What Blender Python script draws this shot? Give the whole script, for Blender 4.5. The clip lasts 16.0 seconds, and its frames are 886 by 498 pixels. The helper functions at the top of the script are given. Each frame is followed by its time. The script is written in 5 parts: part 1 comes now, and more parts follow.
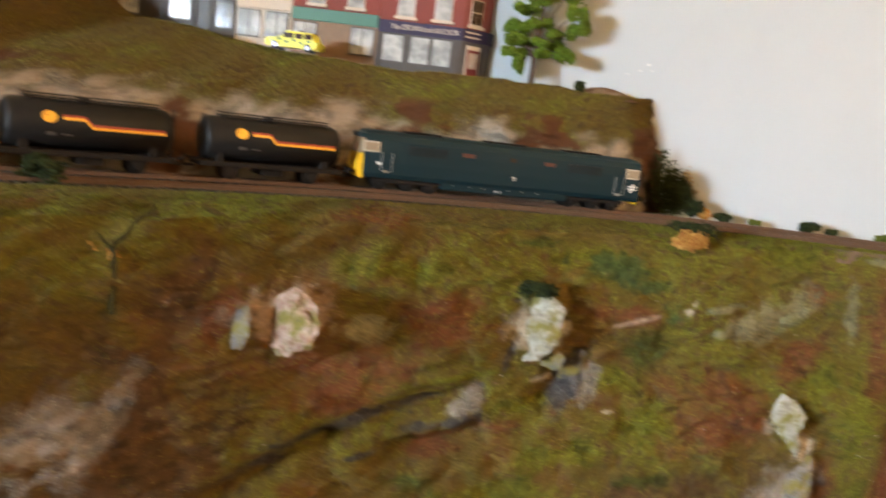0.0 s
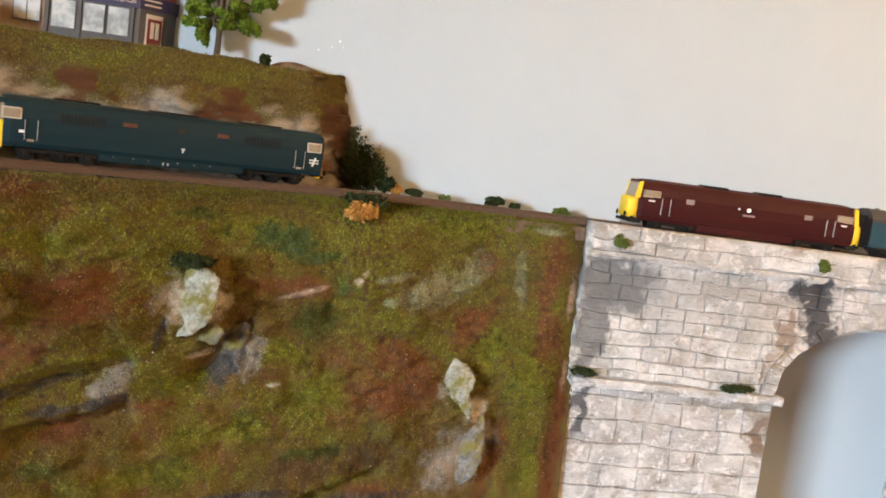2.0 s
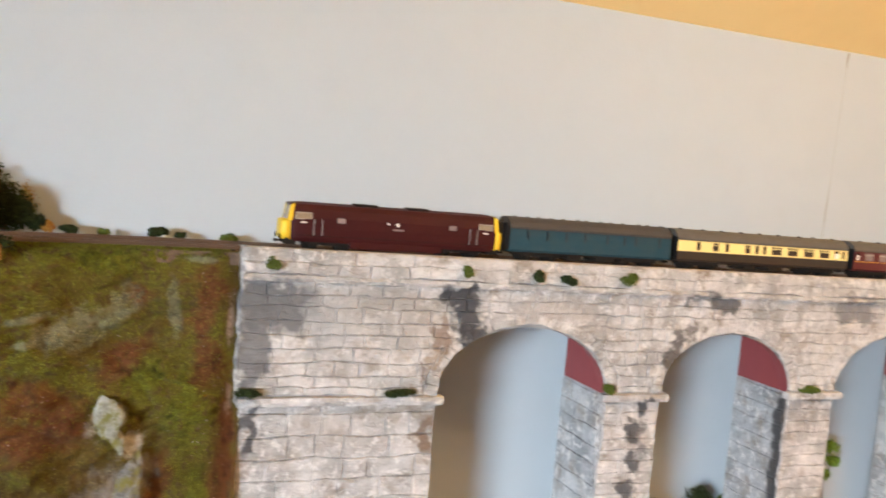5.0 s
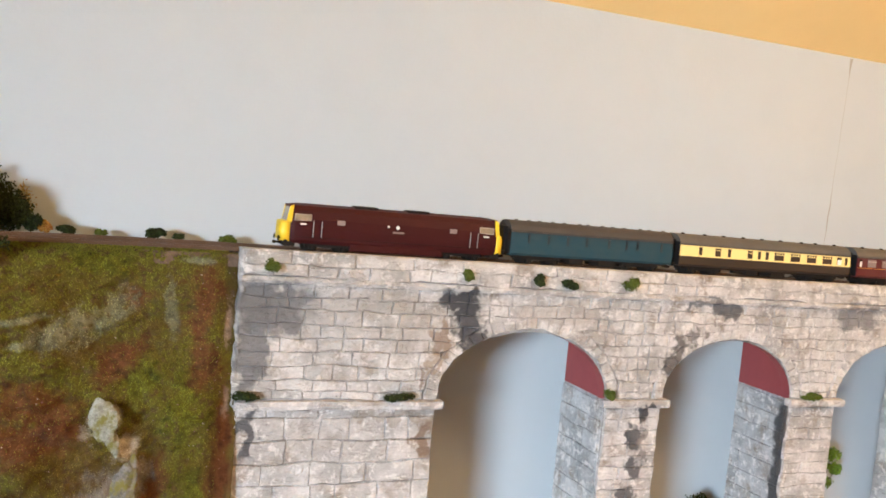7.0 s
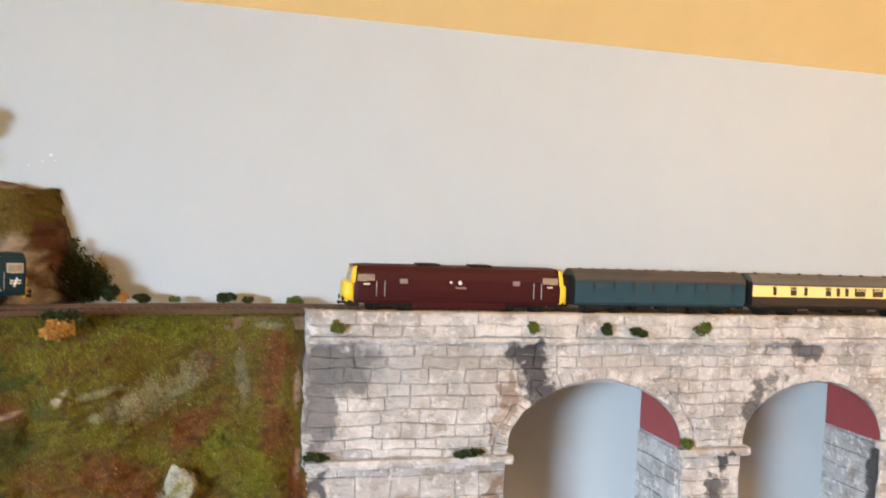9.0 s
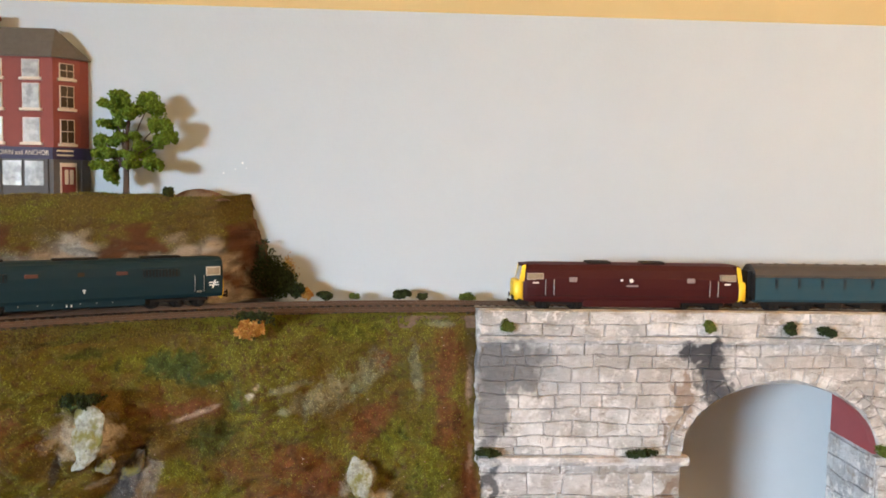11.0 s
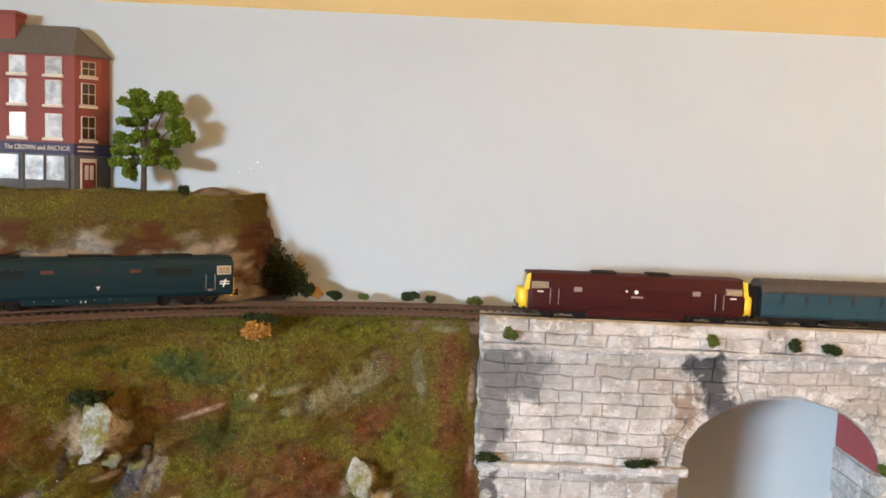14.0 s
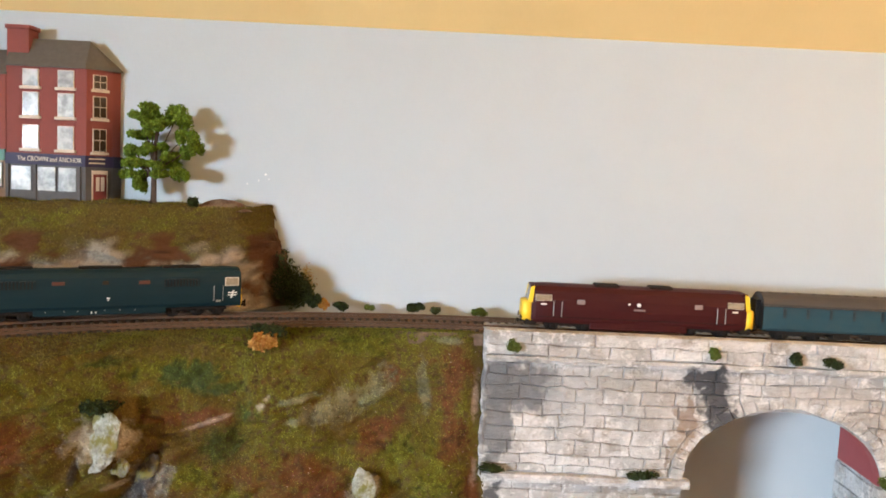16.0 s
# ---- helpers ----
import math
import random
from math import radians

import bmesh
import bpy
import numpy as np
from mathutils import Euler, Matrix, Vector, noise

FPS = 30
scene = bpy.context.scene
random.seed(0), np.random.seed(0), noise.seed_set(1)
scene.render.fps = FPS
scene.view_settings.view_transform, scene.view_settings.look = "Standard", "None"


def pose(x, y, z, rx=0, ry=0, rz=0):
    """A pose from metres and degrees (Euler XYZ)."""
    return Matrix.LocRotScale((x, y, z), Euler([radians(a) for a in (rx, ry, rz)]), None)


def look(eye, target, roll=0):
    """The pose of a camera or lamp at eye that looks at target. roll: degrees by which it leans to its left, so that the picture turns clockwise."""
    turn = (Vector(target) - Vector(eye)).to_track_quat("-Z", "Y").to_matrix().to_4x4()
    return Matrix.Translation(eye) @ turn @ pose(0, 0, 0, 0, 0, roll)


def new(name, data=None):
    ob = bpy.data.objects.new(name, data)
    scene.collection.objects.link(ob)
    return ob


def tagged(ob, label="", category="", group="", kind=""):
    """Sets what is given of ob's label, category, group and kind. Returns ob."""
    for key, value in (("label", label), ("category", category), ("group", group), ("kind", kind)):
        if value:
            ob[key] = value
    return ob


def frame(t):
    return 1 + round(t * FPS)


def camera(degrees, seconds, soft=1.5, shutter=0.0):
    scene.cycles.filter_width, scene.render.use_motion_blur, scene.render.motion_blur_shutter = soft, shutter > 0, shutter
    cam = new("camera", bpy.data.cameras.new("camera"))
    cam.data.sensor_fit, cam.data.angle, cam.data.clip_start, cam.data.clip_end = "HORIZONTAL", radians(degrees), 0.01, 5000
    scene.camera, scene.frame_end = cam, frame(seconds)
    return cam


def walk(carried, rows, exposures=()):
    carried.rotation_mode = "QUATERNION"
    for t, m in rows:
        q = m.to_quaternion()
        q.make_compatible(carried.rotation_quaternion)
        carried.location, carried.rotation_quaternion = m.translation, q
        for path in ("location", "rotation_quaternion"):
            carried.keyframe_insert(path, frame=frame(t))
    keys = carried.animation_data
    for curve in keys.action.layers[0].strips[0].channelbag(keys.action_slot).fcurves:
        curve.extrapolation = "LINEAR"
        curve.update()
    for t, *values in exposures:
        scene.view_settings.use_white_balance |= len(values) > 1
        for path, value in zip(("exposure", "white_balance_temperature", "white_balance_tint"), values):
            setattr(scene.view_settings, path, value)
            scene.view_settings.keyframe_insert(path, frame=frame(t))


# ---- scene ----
cam = camera(55.3, 16.0, 1.7, 0.4)
PATH = [
    (0, (0.051, 0.014, 1.259), (-0.188, 1.975, 0.943), 7.2),
    (0.5, (0.094, 0.022, 1.245), (0.124, 1.996, 0.923), 9.0),
    (1, (0.133, 0.023, 1.246), (0.29, 1.995, 0.95), 8.7),
    (1.5, (0.146, 0.023, 1.246), (0.358, 1.992, 0.964), 8.2),
    (2, (0.156, 0.025, 1.248), (0.393, 1.995, 0.994), 7.8),
    (2.5, (0.173, 0.019, 1.249), (0.46, 1.988, 1.049), 6.4),
    (3, (0.204, 0.01, 1.257), (0.474, 1.985, 1.097), 3.3),
    (3.5, (0.238, 0.003, 1.265), (0.47, 1.98, 1.072), 2.8),
    (4, (0.25, 0.002, 1.265), (0.503, 1.976, 1.064), 3.0),
    (4.5, (0.262, -0.005, 1.269), (0.628, 1.952, 1.077), 4.1),
    (5, (0.273, -0.028, 1.267), (0.986, 1.834, 1.114), 4.9),
    (5.2, (0.278, -0.032, 1.27), (1.023, 1.817, 1.113), 5.1),
    (7.5, (0.274, -0.019, 1.263), (0.973, 1.85, 1.127), 5.0),
    (8, (0.28, -0.02, 1.265), (0.952, 1.859, 1.128), 4.4),
    (8.5, (0.285, -0.017, 1.27), (0.896, 1.883, 1.135), 4.0),
    (9, (0.289, -0.026, 1.289), (0.824, 1.9, 1.21), 2.5),
    (9.5, (0.292, -0.038, 1.298), (0.72, 1.916, 1.27), 1.6),
    (10, (0.289, -0.034, 1.305), (0.64, 1.934, 1.243), 1.4),
    (10.2, (0.288, -0.028, 1.307), (0.577, 1.949, 1.226), 1.1),
    (12.3, (0.323, -0.041, 1.329), (0.348, 1.947, 1.107), 1.8),
    (12.5, (0.323, -0.04, 1.331), (0.342, 1.947, 1.109), 1.8),
    (13, (0.319, -0.039, 1.336), (0.344, 1.949, 1.12), 2.3),
    (13.5, (0.322, -0.037, 1.339), (0.345, 1.951, 1.122), 2.5),
    (14, (0.324, -0.041, 1.341), (0.366, 1.949, 1.142), 2.5),
    (14.5, (0.325, -0.047, 1.343), (0.379, 1.943, 1.153), 2.6),
    (15, (0.326, -0.05, 1.345), (0.371, 1.942, 1.171), 2.6),
    (15.5, (0.325, -0.051, 1.348), (0.374, 1.942, 1.196), 2.7),
    (16, (0.327, -0.051, 1.35), (0.349, 1.94, 1.162), 2.7),
]
EXPOSURES = [(0.0, 0.30, 6520, 10), (0.3, -0.10, 6520, 10), (0.5, -0.22, 6520, 10), (1.0, 0.22, 6500, 10), (1.5, 0.22, 6480, 10), (3.5, 0.18, 6430, 10), (5.0, 0.02, 6370, 10), (9.0, 0.13, 6270, 10), (10.0, 0.11, 6260, 10), (12.5, 0.10, 6310, 10), (16.0, 0.14, 6310, 10)]
walk(cam, [(t, look(eye, target, roll)) for t, eye, target, roll in PATH], EXPOSURES)

# ---- world and light ----
world = bpy.data.worlds.new("world")
scene.world = world
world.use_nodes = True
wn = world.node_tree
sky = wn.nodes.new("ShaderNodeTexSky")
sky.sky_type, sky.sun_disc = "NISHITA", False
sky.sun_elevation, sky.sun_rotation = radians(40), radians(200)
wn.links.new(sky.outputs[0], wn.nodes["Background"].inputs[0])
wn.nodes["Background"].inputs[1].default_value = 0.12


def area(name, m, sx, sy, watts, colour):
    lamp = bpy.data.lights.new(name, "AREA")
    lamp.shape, lamp.size, lamp.size_y, lamp.energy, lamp.color = "RECTANGLE", sx, sy, watts, colour
    ob = new(name, lamp)
    ob.matrix_world = m
    return ob


# the bright sky just outside the window that lights the layout
area("window_daylight", look((-2.50, -2.87, 1.95), (-1.67, -1.77, 1.90)), 1.60, 1.30, 1680, (0.76, 0.89, 1.0))
# unseen warm fill lamp, added near the ceiling to warm its bounce
fill_lamp = bpy.data.lights.new("warm_fill", "POINT")
fill_lamp.energy, fill_lamp.color, fill_lamp.shadow_soft_size = 36.0, (1.0, 0.70, 0.40), 0.14
new("warm_fill", fill_lamp).location = (1.30, -0.10, 2.08)

# ---- materials ----
def nodes_of(name):
    m = bpy.data.materials.new(name)
    m.use_nodes = True
    t = m.node_tree
    return m, t, t.nodes["Principled BSDF"]


def node(t, kind, **inputs):
    n = t.nodes.new(kind)
    for k, v in inputs.items():
        n.inputs[k.replace("_", " ")].default_value = v
    return n


def mixed(t, fac, a, b, blend="MIX"):
    n = t.nodes.new("ShaderNodeMix")
    n.data_type, n.blend_type = "RGBA", blend
    for i, v in ((0, fac), (6, a), (7, b)):
        if isinstance(v, (int, float)):
            n.inputs[i].default_value = v
        elif isinstance(v, tuple):
            n.inputs[i].default_value = (*v[:3], 1)
        else:
            t.links.new(v, n.inputs[i])
    return n.outputs[2]


def ramp(t, fac, lo, hi):
    n = t.nodes.new("ShaderNodeMapRange")
    n.inputs[1].default_value, n.inputs[2].default_value = lo, hi
    t.links.new(fac, n.inputs[0])
    return n.outputs[0]


def noise_of(t, scale, detail=5.0, rough=0.6, coords="Object"):
    c = t.nodes.new("ShaderNodeTexCoord")
    n = node(t, "ShaderNodeTexNoise", Scale=scale, Detail=detail, Roughness=rough)
    t.links.new(c.outputs[coords], n.inputs["Vector"])
    return n.outputs["Fac"]


def bumped(t, bsdf, fac, strength, distance):
    b = node(t, "ShaderNodeBump", Strength=strength, Distance=distance)
    t.links.new(fac, b.inputs["Height"])
    t.links.new(b.outputs[0], bsdf.inputs["Normal"])


def paint(name, colour, rough=0.5, metal=0.0, vary=0.15, scale=60.0, grain=700.0, bump=0.15, depth=0.0004, other=None, spec=0.5):
    """A paint or plastic with cloudy wear at two scales and a fine grain."""
    m, t, b = nodes_of(name)
    other = other or tuple(c * 0.6 for c in colour)
    big, fine = noise_of(t, scale), noise_of(t, grain, 3.0)
    col = mixed(t, ramp(t, big, 0.35, 0.7), colour, tuple(c * (1 - vary) + o * vary for c, o in zip(colour, other)))
    col = mixed(t, ramp(t, fine, 0.45, 0.75), col, tuple(c * (1 - vary * 0.7) + o * vary * 0.7 for c, o in zip(colour, other)))
    t.links.new(col, b.inputs["Base Color"])
    b.inputs["Roughness"].default_value, b.inputs["Metallic"].default_value = rough, metal
    b.inputs["Specular IOR Level"].default_value = spec
    bumped(t, b, fine, bump, depth)
    return m


def plaster(name, colour, other, scale, rough=0.85):
    m, t, b = nodes_of(name)
    col = mixed(t, ramp(t, noise_of(t, scale), 0.3, 0.75), colour, other)
    col = mixed(t, ramp(t, noise_of(t, scale * 9), 0.45, 0.9), col, tuple(c * 0.985 for c in other))
    t.links.new(col, b.inputs["Base Color"])
    b.inputs["Roughness"].default_value = rough
    bumped(t, b, noise_of(t, 180.0, 6.0), 0.12, 0.002)
    return m


def earth(name, rough=0.95):
    """Scenery: pigment from the mesh, broken by grain."""
    m, t, b = nodes_of(name)
    a = t.nodes.new("ShaderNodeVertexColor")
    a.layer_name = "pigment"
    fine, mid = noise_of(t, 1100.0, 4.0, 0.75), noise_of(t, 260.0, 6.0, 0.75)
    col = mixed(t, ramp(t, mid, 0.4, 0.75), a.outputs[0], (0.45, 0.45, 0.45), "OVERLAY")
    col = mixed(t, ramp(t, fine, 0.35, 0.7), mixed(t, 0.75, col, (0.30, 0.24, 0.18), "MULTIPLY"), col)
    t.links.new(col, b.inputs["Base Color"])
    b.inputs["Roughness"].default_value = rough
    b.inputs["Specular IOR Level"].default_value = 0.25
    bumped(t, b, mid, 0.8, 0.003)
    return m


def flock(name, a, b_, c):
    m, t, b = nodes_of(name)
    g = t.nodes.new("ShaderNodeNewGeometry")
    r = t.nodes.new("ShaderNodeValToRGB")
    r.color_ramp.elements[0].color, r.color_ramp.elements[1].color = (*a, 1), (*c, 1)
    r.color_ramp.elements.new(0.5).color = (*b_, 1)
    r.color_ramp.elements.new(0.22).color = (*[0.55 * p + 0.55 * q for p, q in zip(a, (b_[0] * 0.9, b_[1] * 0.55, b_[2]))], 1)
    t.links.new(g.outputs["Random Per Island"], r.inputs[0])
    t.links.new(r.outputs[0], b.inputs["Base Color"])
    b.inputs["Roughness"].default_value = 0.9
    b.inputs["Specular IOR Level"].default_value = 0.2
    return m


def masonry(name, pale, grey, stains, y=0.0, ry=0.0):
    """Carved and painted plaster stone; each stone has its own tone, with grime of its own shape over all."""
    m, t, b = nodes_of(name)
    info = t.nodes.new("ShaderNodeObjectInfo")
    geo = t.nodes.new("ShaderNodeNewGeometry")
    pos = geo.outputs["Position"]

    def wnoise(scale, detail=5.0):
        n = node(t, "ShaderNodeTexNoise", Scale=scale, Detail=detail, Roughness=0.65)
        t.links.new(pos, n.inputs["Vector"])
        return n.outputs["Fac"]
    tone = t.nodes.new("ShaderNodeMath")
    tone.operation = "MULTIPLY_ADD"
    t.links.new(info.outputs["Random"], tone.inputs[0])
    tone.inputs[1].default_value = 0.40
    t.links.new(ramp(t, wnoise(22.0, 8.0), 0.40, 0.66), tone.inputs[2])
    tone.use_clamp = True
    col = mixed(t, tone.outputs[0], pale, grey)
    col = mixed(t, ramp(t, wnoise(34.0), 0.52, 0.72), col, (0.27, 0.205, 0.15))
    smear = ramp(t, wnoise(95.0, 8.0), 0.53, 0.61)
    col = mixed(t, smear, col, mixed(t, 0.75, col, (0.86, 0.83, 0.81)))
    streak_at = t.nodes.new("ShaderNodeVectorMath")
    streak_at.operation = "MULTIPLY"
    t.links.new(pos, streak_at.inputs[0])
    streak_at.inputs[1].default_value = (55.0, 55.0, 150.0)
    streak = node(t, "ShaderNodeTexNoise", Scale=1.0, Detail=8.0, Roughness=0.72, Distortion=1.2)
    t.links.new(streak_at.outputs[0], streak.inputs["Vector"])
    col = mixed(t, ramp(t, streak.outputs["Fac"], 0.57, 0.64), col, mixed(t, 0.65, col, (0.86, 0.83, 0.80)))
    col = mixed(t, ramp(t, streak.outputs["Fac"], 0.42, 0.34), col, mixed(t, 0.55, col, (0.22, 0.20, 0.19)))
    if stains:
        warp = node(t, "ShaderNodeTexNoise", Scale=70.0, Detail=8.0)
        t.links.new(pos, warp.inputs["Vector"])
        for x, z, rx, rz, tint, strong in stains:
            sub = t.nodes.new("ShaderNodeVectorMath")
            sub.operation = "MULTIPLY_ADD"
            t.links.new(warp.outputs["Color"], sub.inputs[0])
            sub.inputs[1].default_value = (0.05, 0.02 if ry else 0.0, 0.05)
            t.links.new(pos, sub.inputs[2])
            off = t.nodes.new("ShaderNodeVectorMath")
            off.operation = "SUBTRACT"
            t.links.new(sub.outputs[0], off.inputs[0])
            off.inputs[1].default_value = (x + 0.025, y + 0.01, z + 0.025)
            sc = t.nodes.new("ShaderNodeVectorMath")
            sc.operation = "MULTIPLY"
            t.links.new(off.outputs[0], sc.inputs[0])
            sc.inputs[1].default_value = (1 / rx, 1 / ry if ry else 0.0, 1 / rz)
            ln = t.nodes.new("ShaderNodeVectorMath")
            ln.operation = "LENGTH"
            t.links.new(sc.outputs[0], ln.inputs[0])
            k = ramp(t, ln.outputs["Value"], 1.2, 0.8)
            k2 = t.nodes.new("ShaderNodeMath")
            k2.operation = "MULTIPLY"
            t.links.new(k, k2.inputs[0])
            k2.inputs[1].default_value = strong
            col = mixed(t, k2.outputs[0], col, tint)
    t.links.new(col, b.inputs["Base Color"])
    b.inputs["Roughness"].default_value = 0.5
    relief = t.nodes.new("ShaderNodeMath")
    relief.operation = "ADD"
    t.links.new(wnoise(130.0, 8.0), relief.inputs[0])
    t.links.new(streak.outputs["Fac"], relief.inputs[1])
    bumped(t, b, relief.outputs[0], 1.0, 0.0045)
    return m


DARK, BROWN = (0.060, 0.060, 0.068), (0.20, 0.13, 0.085)
SMOKE, DUN = (0.16, 0.16, 0.17), (0.26, 0.17, 0.11)
# x, z, half width, half height, pigment, strength
ABUTMENT_STAINS = [
    (0.418, 1.135, 0.042, 0.026, (0.165, 0.165, 0.175), 0.95), (0.397, 1.088, 0.015, 0.036, (0.15, 0.15, 0.16), 0.85), (0.402, 1.010, 0.009, 0.028, DARK, 0.9),
    (0.613, 1.152, 0.022, 0.012, DARK, 1.0), (0.620, 1.128, 0.015, 0.022, DARK, 0.97), (0.634, 1.104, 0.018, 0.012, DARK, 0.92),
    (0.592, 1.110, 0.010, 0.022, DUN, 0.8), (0.588, 1.085, 0.006, 0.014, (0.36, 0.26, 0.17), 0.7), (0.578, 1.070, 0.005, 0.010, BROWN, 0.7), (0.582, 1.005, 0.010, 0.024, BROWN, 0.85),
    (0.525, 1.143, 0.05, 0.014, (0.40, 0.37, 0.34), 0.6), (0.475, 1.125, 0.03, 0.03, (0.47, 0.46, 0.46), 0.6), (0.56, 1.12, 0.022, 0.03, (0.42, 0.38, 0.34), 0.45), (0.47, 1.01, 0.04, 0.02, (0.45, 0.42, 0.40), 0.5),
    (0.545, 1.030, 0.05, 0.006, (0.30, 0.25, 0.20), 0.6)]
ARCH_STAINS = [
    (0.954, 1.150, 0.020, 0.014, DARK, 0.85), (0.930, 1.158, 0.040, 0.005, SMOKE, 0.7), (0.882, 1.085, 0.011, 0.014, (0.10, 0.09, 0.085), 0.9), (0.892, 1.104, 0.012, 0.010, (0.10, 0.09, 0.085), 0.85), (0.910, 1.118, 0.012, 0.007, (0.12, 0.10, 0.09), 0.75),
    (0.850, 1.028, 0.011, 0.009, DARK, 0.95), (0.842, 0.998, 0.009, 0.013, DARK, 0.9), (0.846, 0.966, 0.009, 0.012, DARK, 0.9), (0.838, 0.930, 0.010, 0.016, DARK, 0.85), (0.853, 0.990, 0.005, 0.030, (0.12, 0.11, 0.11), 0.6),
    (1.16, 1.150, 0.035, 0.016, SMOKE, 0.75), (0.73, 1.14, 0.05, 0.014, (0.44, 0.39, 0.35), 0.55), (0.79, 1.12, 0.03, 0.008, (0.42, 0.36, 0.31), 0.45)]
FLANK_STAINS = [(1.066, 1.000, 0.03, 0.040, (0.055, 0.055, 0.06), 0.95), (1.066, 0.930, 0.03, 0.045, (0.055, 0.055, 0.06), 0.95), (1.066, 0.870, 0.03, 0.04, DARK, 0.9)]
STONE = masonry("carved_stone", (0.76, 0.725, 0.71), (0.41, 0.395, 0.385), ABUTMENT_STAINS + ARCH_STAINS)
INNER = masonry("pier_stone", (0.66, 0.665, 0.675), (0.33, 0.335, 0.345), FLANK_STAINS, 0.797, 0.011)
MORTAR = paint("mortar", (0.085, 0.078, 0.072), 0.9, vary=0.85, scale=45, grain=260, other=(0.58, 0.55, 0.53), bump=0.4)
RED = paint("red_soffit", (0.27, 0.055, 0.060), 0.6, vary=0.25, bump=0.3)
WALL = plaster("wall_paint", (0.460, 0.500, 0.532), (0.442, 0.480, 0.511), 2.2)
CEIL = plaster("ceiling_paint", (0.92, 0.66, 0.30), (0.88, 0.62, 0.27), 1.5)
# floor and cream wall colours chosen pale and warm to bounce fill light
FLOORM = paint("bounce_floor", (0.50, 0.41, 0.30), 0.6, vary=0.3, scale=8)
CREAMW = plaster("bounce_cream_paint", (0.80, 0.74, 0.64), (0.76, 0.70, 0.60), 1.5)
WOOD = paint("board_wood", (0.32, 0.21, 0.12), 0.7, vary=0.4, scale=20)
EARTH = earth("scenic_ground")


def dyed_flock(name):
    """Fibres that take the pigment of the ground they stand on, each a little lighter or darker."""
    m, t, b = nodes_of(name)
    a = t.nodes.new("ShaderNodeVertexColor")
    a.layer_name = "pigment"
    g = t.nodes.new("ShaderNodeNewGeometry")
    dark = mixed(t, 1.0, a.outputs[0], (0.42, 0.36, 0.50), "MULTIPLY")
    pale = mixed(t, 1.0, a.outputs[0], (1.62, 1.75, 1.55), "MULTIPLY")
    t.links.new(mixed(t, g.outputs["Random Per Island"], dark, pale), b.inputs["Base Color"])
    b.inputs["Roughness"].default_value = 0.9
    b.inputs["Specular IOR Level"].default_value = 0.2
    return m


GRASS = dyed_flock("static_grass")
TRACKBED = paint("ballast", (0.205, 0.128, 0.082), 0.95, vary=0.7, scale=90, grain=600, bump=0.8, depth=0.001, other=(0.03, 0.022, 0.018))
RAIL = paint("rail_rust", (0.13, 0.078, 0.052), 0.5, 0.4, 0.4)
SLEEPER = paint("sleeper", (0.045, 0.032, 0.024), 0.9, vary=0.5)


# ---- mesh helpers ----
def part(name, bm, material, parent=None, label="", smooth=False):
    data = bpy.data.meshes.new(name)
    bm.normal_update()
    bm.to_mesh(data)
    bm.free()
    for m in (material if isinstance(material, (list, tuple)) else [material]):
        data.materials.append(m)
    if smooth:
        for p in data.polygons:
            p.use_smooth = True
    ob = new(name, data)
    ob.parent = parent
    if label:
        tagged(ob, label)
    return ob


def empty(name, m, label, category, group="", kind=""):
    ob = new(name)
    ob.empty_display_size = 0.02
    ob.matrix_basis = m
    return tagged(ob, label, category, group, kind)


def box(x0, x1, y0, y1, z0, z1, bevel=0.0, bm=None, seg=2):
    b = bmesh.new()
    bmesh.ops.create_cube(b, size=1.0)
    for v in b.verts:
        v.co = Vector(((x0 + x1) / 2 + v.co.x * (x1 - x0), (y0 + y1) / 2 + v.co.y * (y1 - y0), (z0 + z1) / 2 + v.co.z * (z1 - z0)))
    if bevel:
        bmesh.ops.bevel(b, geom=b.edges[:], offset=bevel, segments=seg, affect="EDGES", profile=0.6)
    return b if bm is None else join(bm, b)


def join(bm, other):
    data = bpy.data.meshes.new("tmp")
    other.to_mesh(data)
    other.free()
    bm.from_mesh(data)
    bpy.data.meshes.remove(data)
    return bm


def rod(a, b, r, sides=8, r2=None, bm=None):
    a, b = Vector(a), Vector(b)
    o = bmesh.new()
    bmesh.ops.create_cone(o, cap_ends=True, segments=sides, radius1=r, radius2=r if r2 is None else r2, depth=(b - a).length)
    m = Matrix.Translation((a + b) / 2) @ (b - a).to_track_quat("Z", "Y").to_matrix().to_4x4()
    bmesh.ops.transform(o, matrix=m, verts=o.verts)
    return o if bm is None else join(bm, o)


def prism(outline, y0, y1, bm=None):
    """An outline in x and z, pushed from y0 to y1."""
    o = bmesh.new()
    a = [o.verts.new((x, y0, z)) for x, z in outline]
    b = [o.verts.new((x, y1, z)) for x, z in outline]
    n = len(outline)
    o.faces.new(a)
    o.faces.new(b[::-1])
    for i in range(n):
        o.faces.new((a[i], b[i], b[(i + 1) % n], a[(i + 1) % n]))
    bmesh.ops.recalc_face_normals(o, faces=o.faces)
    return o if bm is None else join(bm, o)


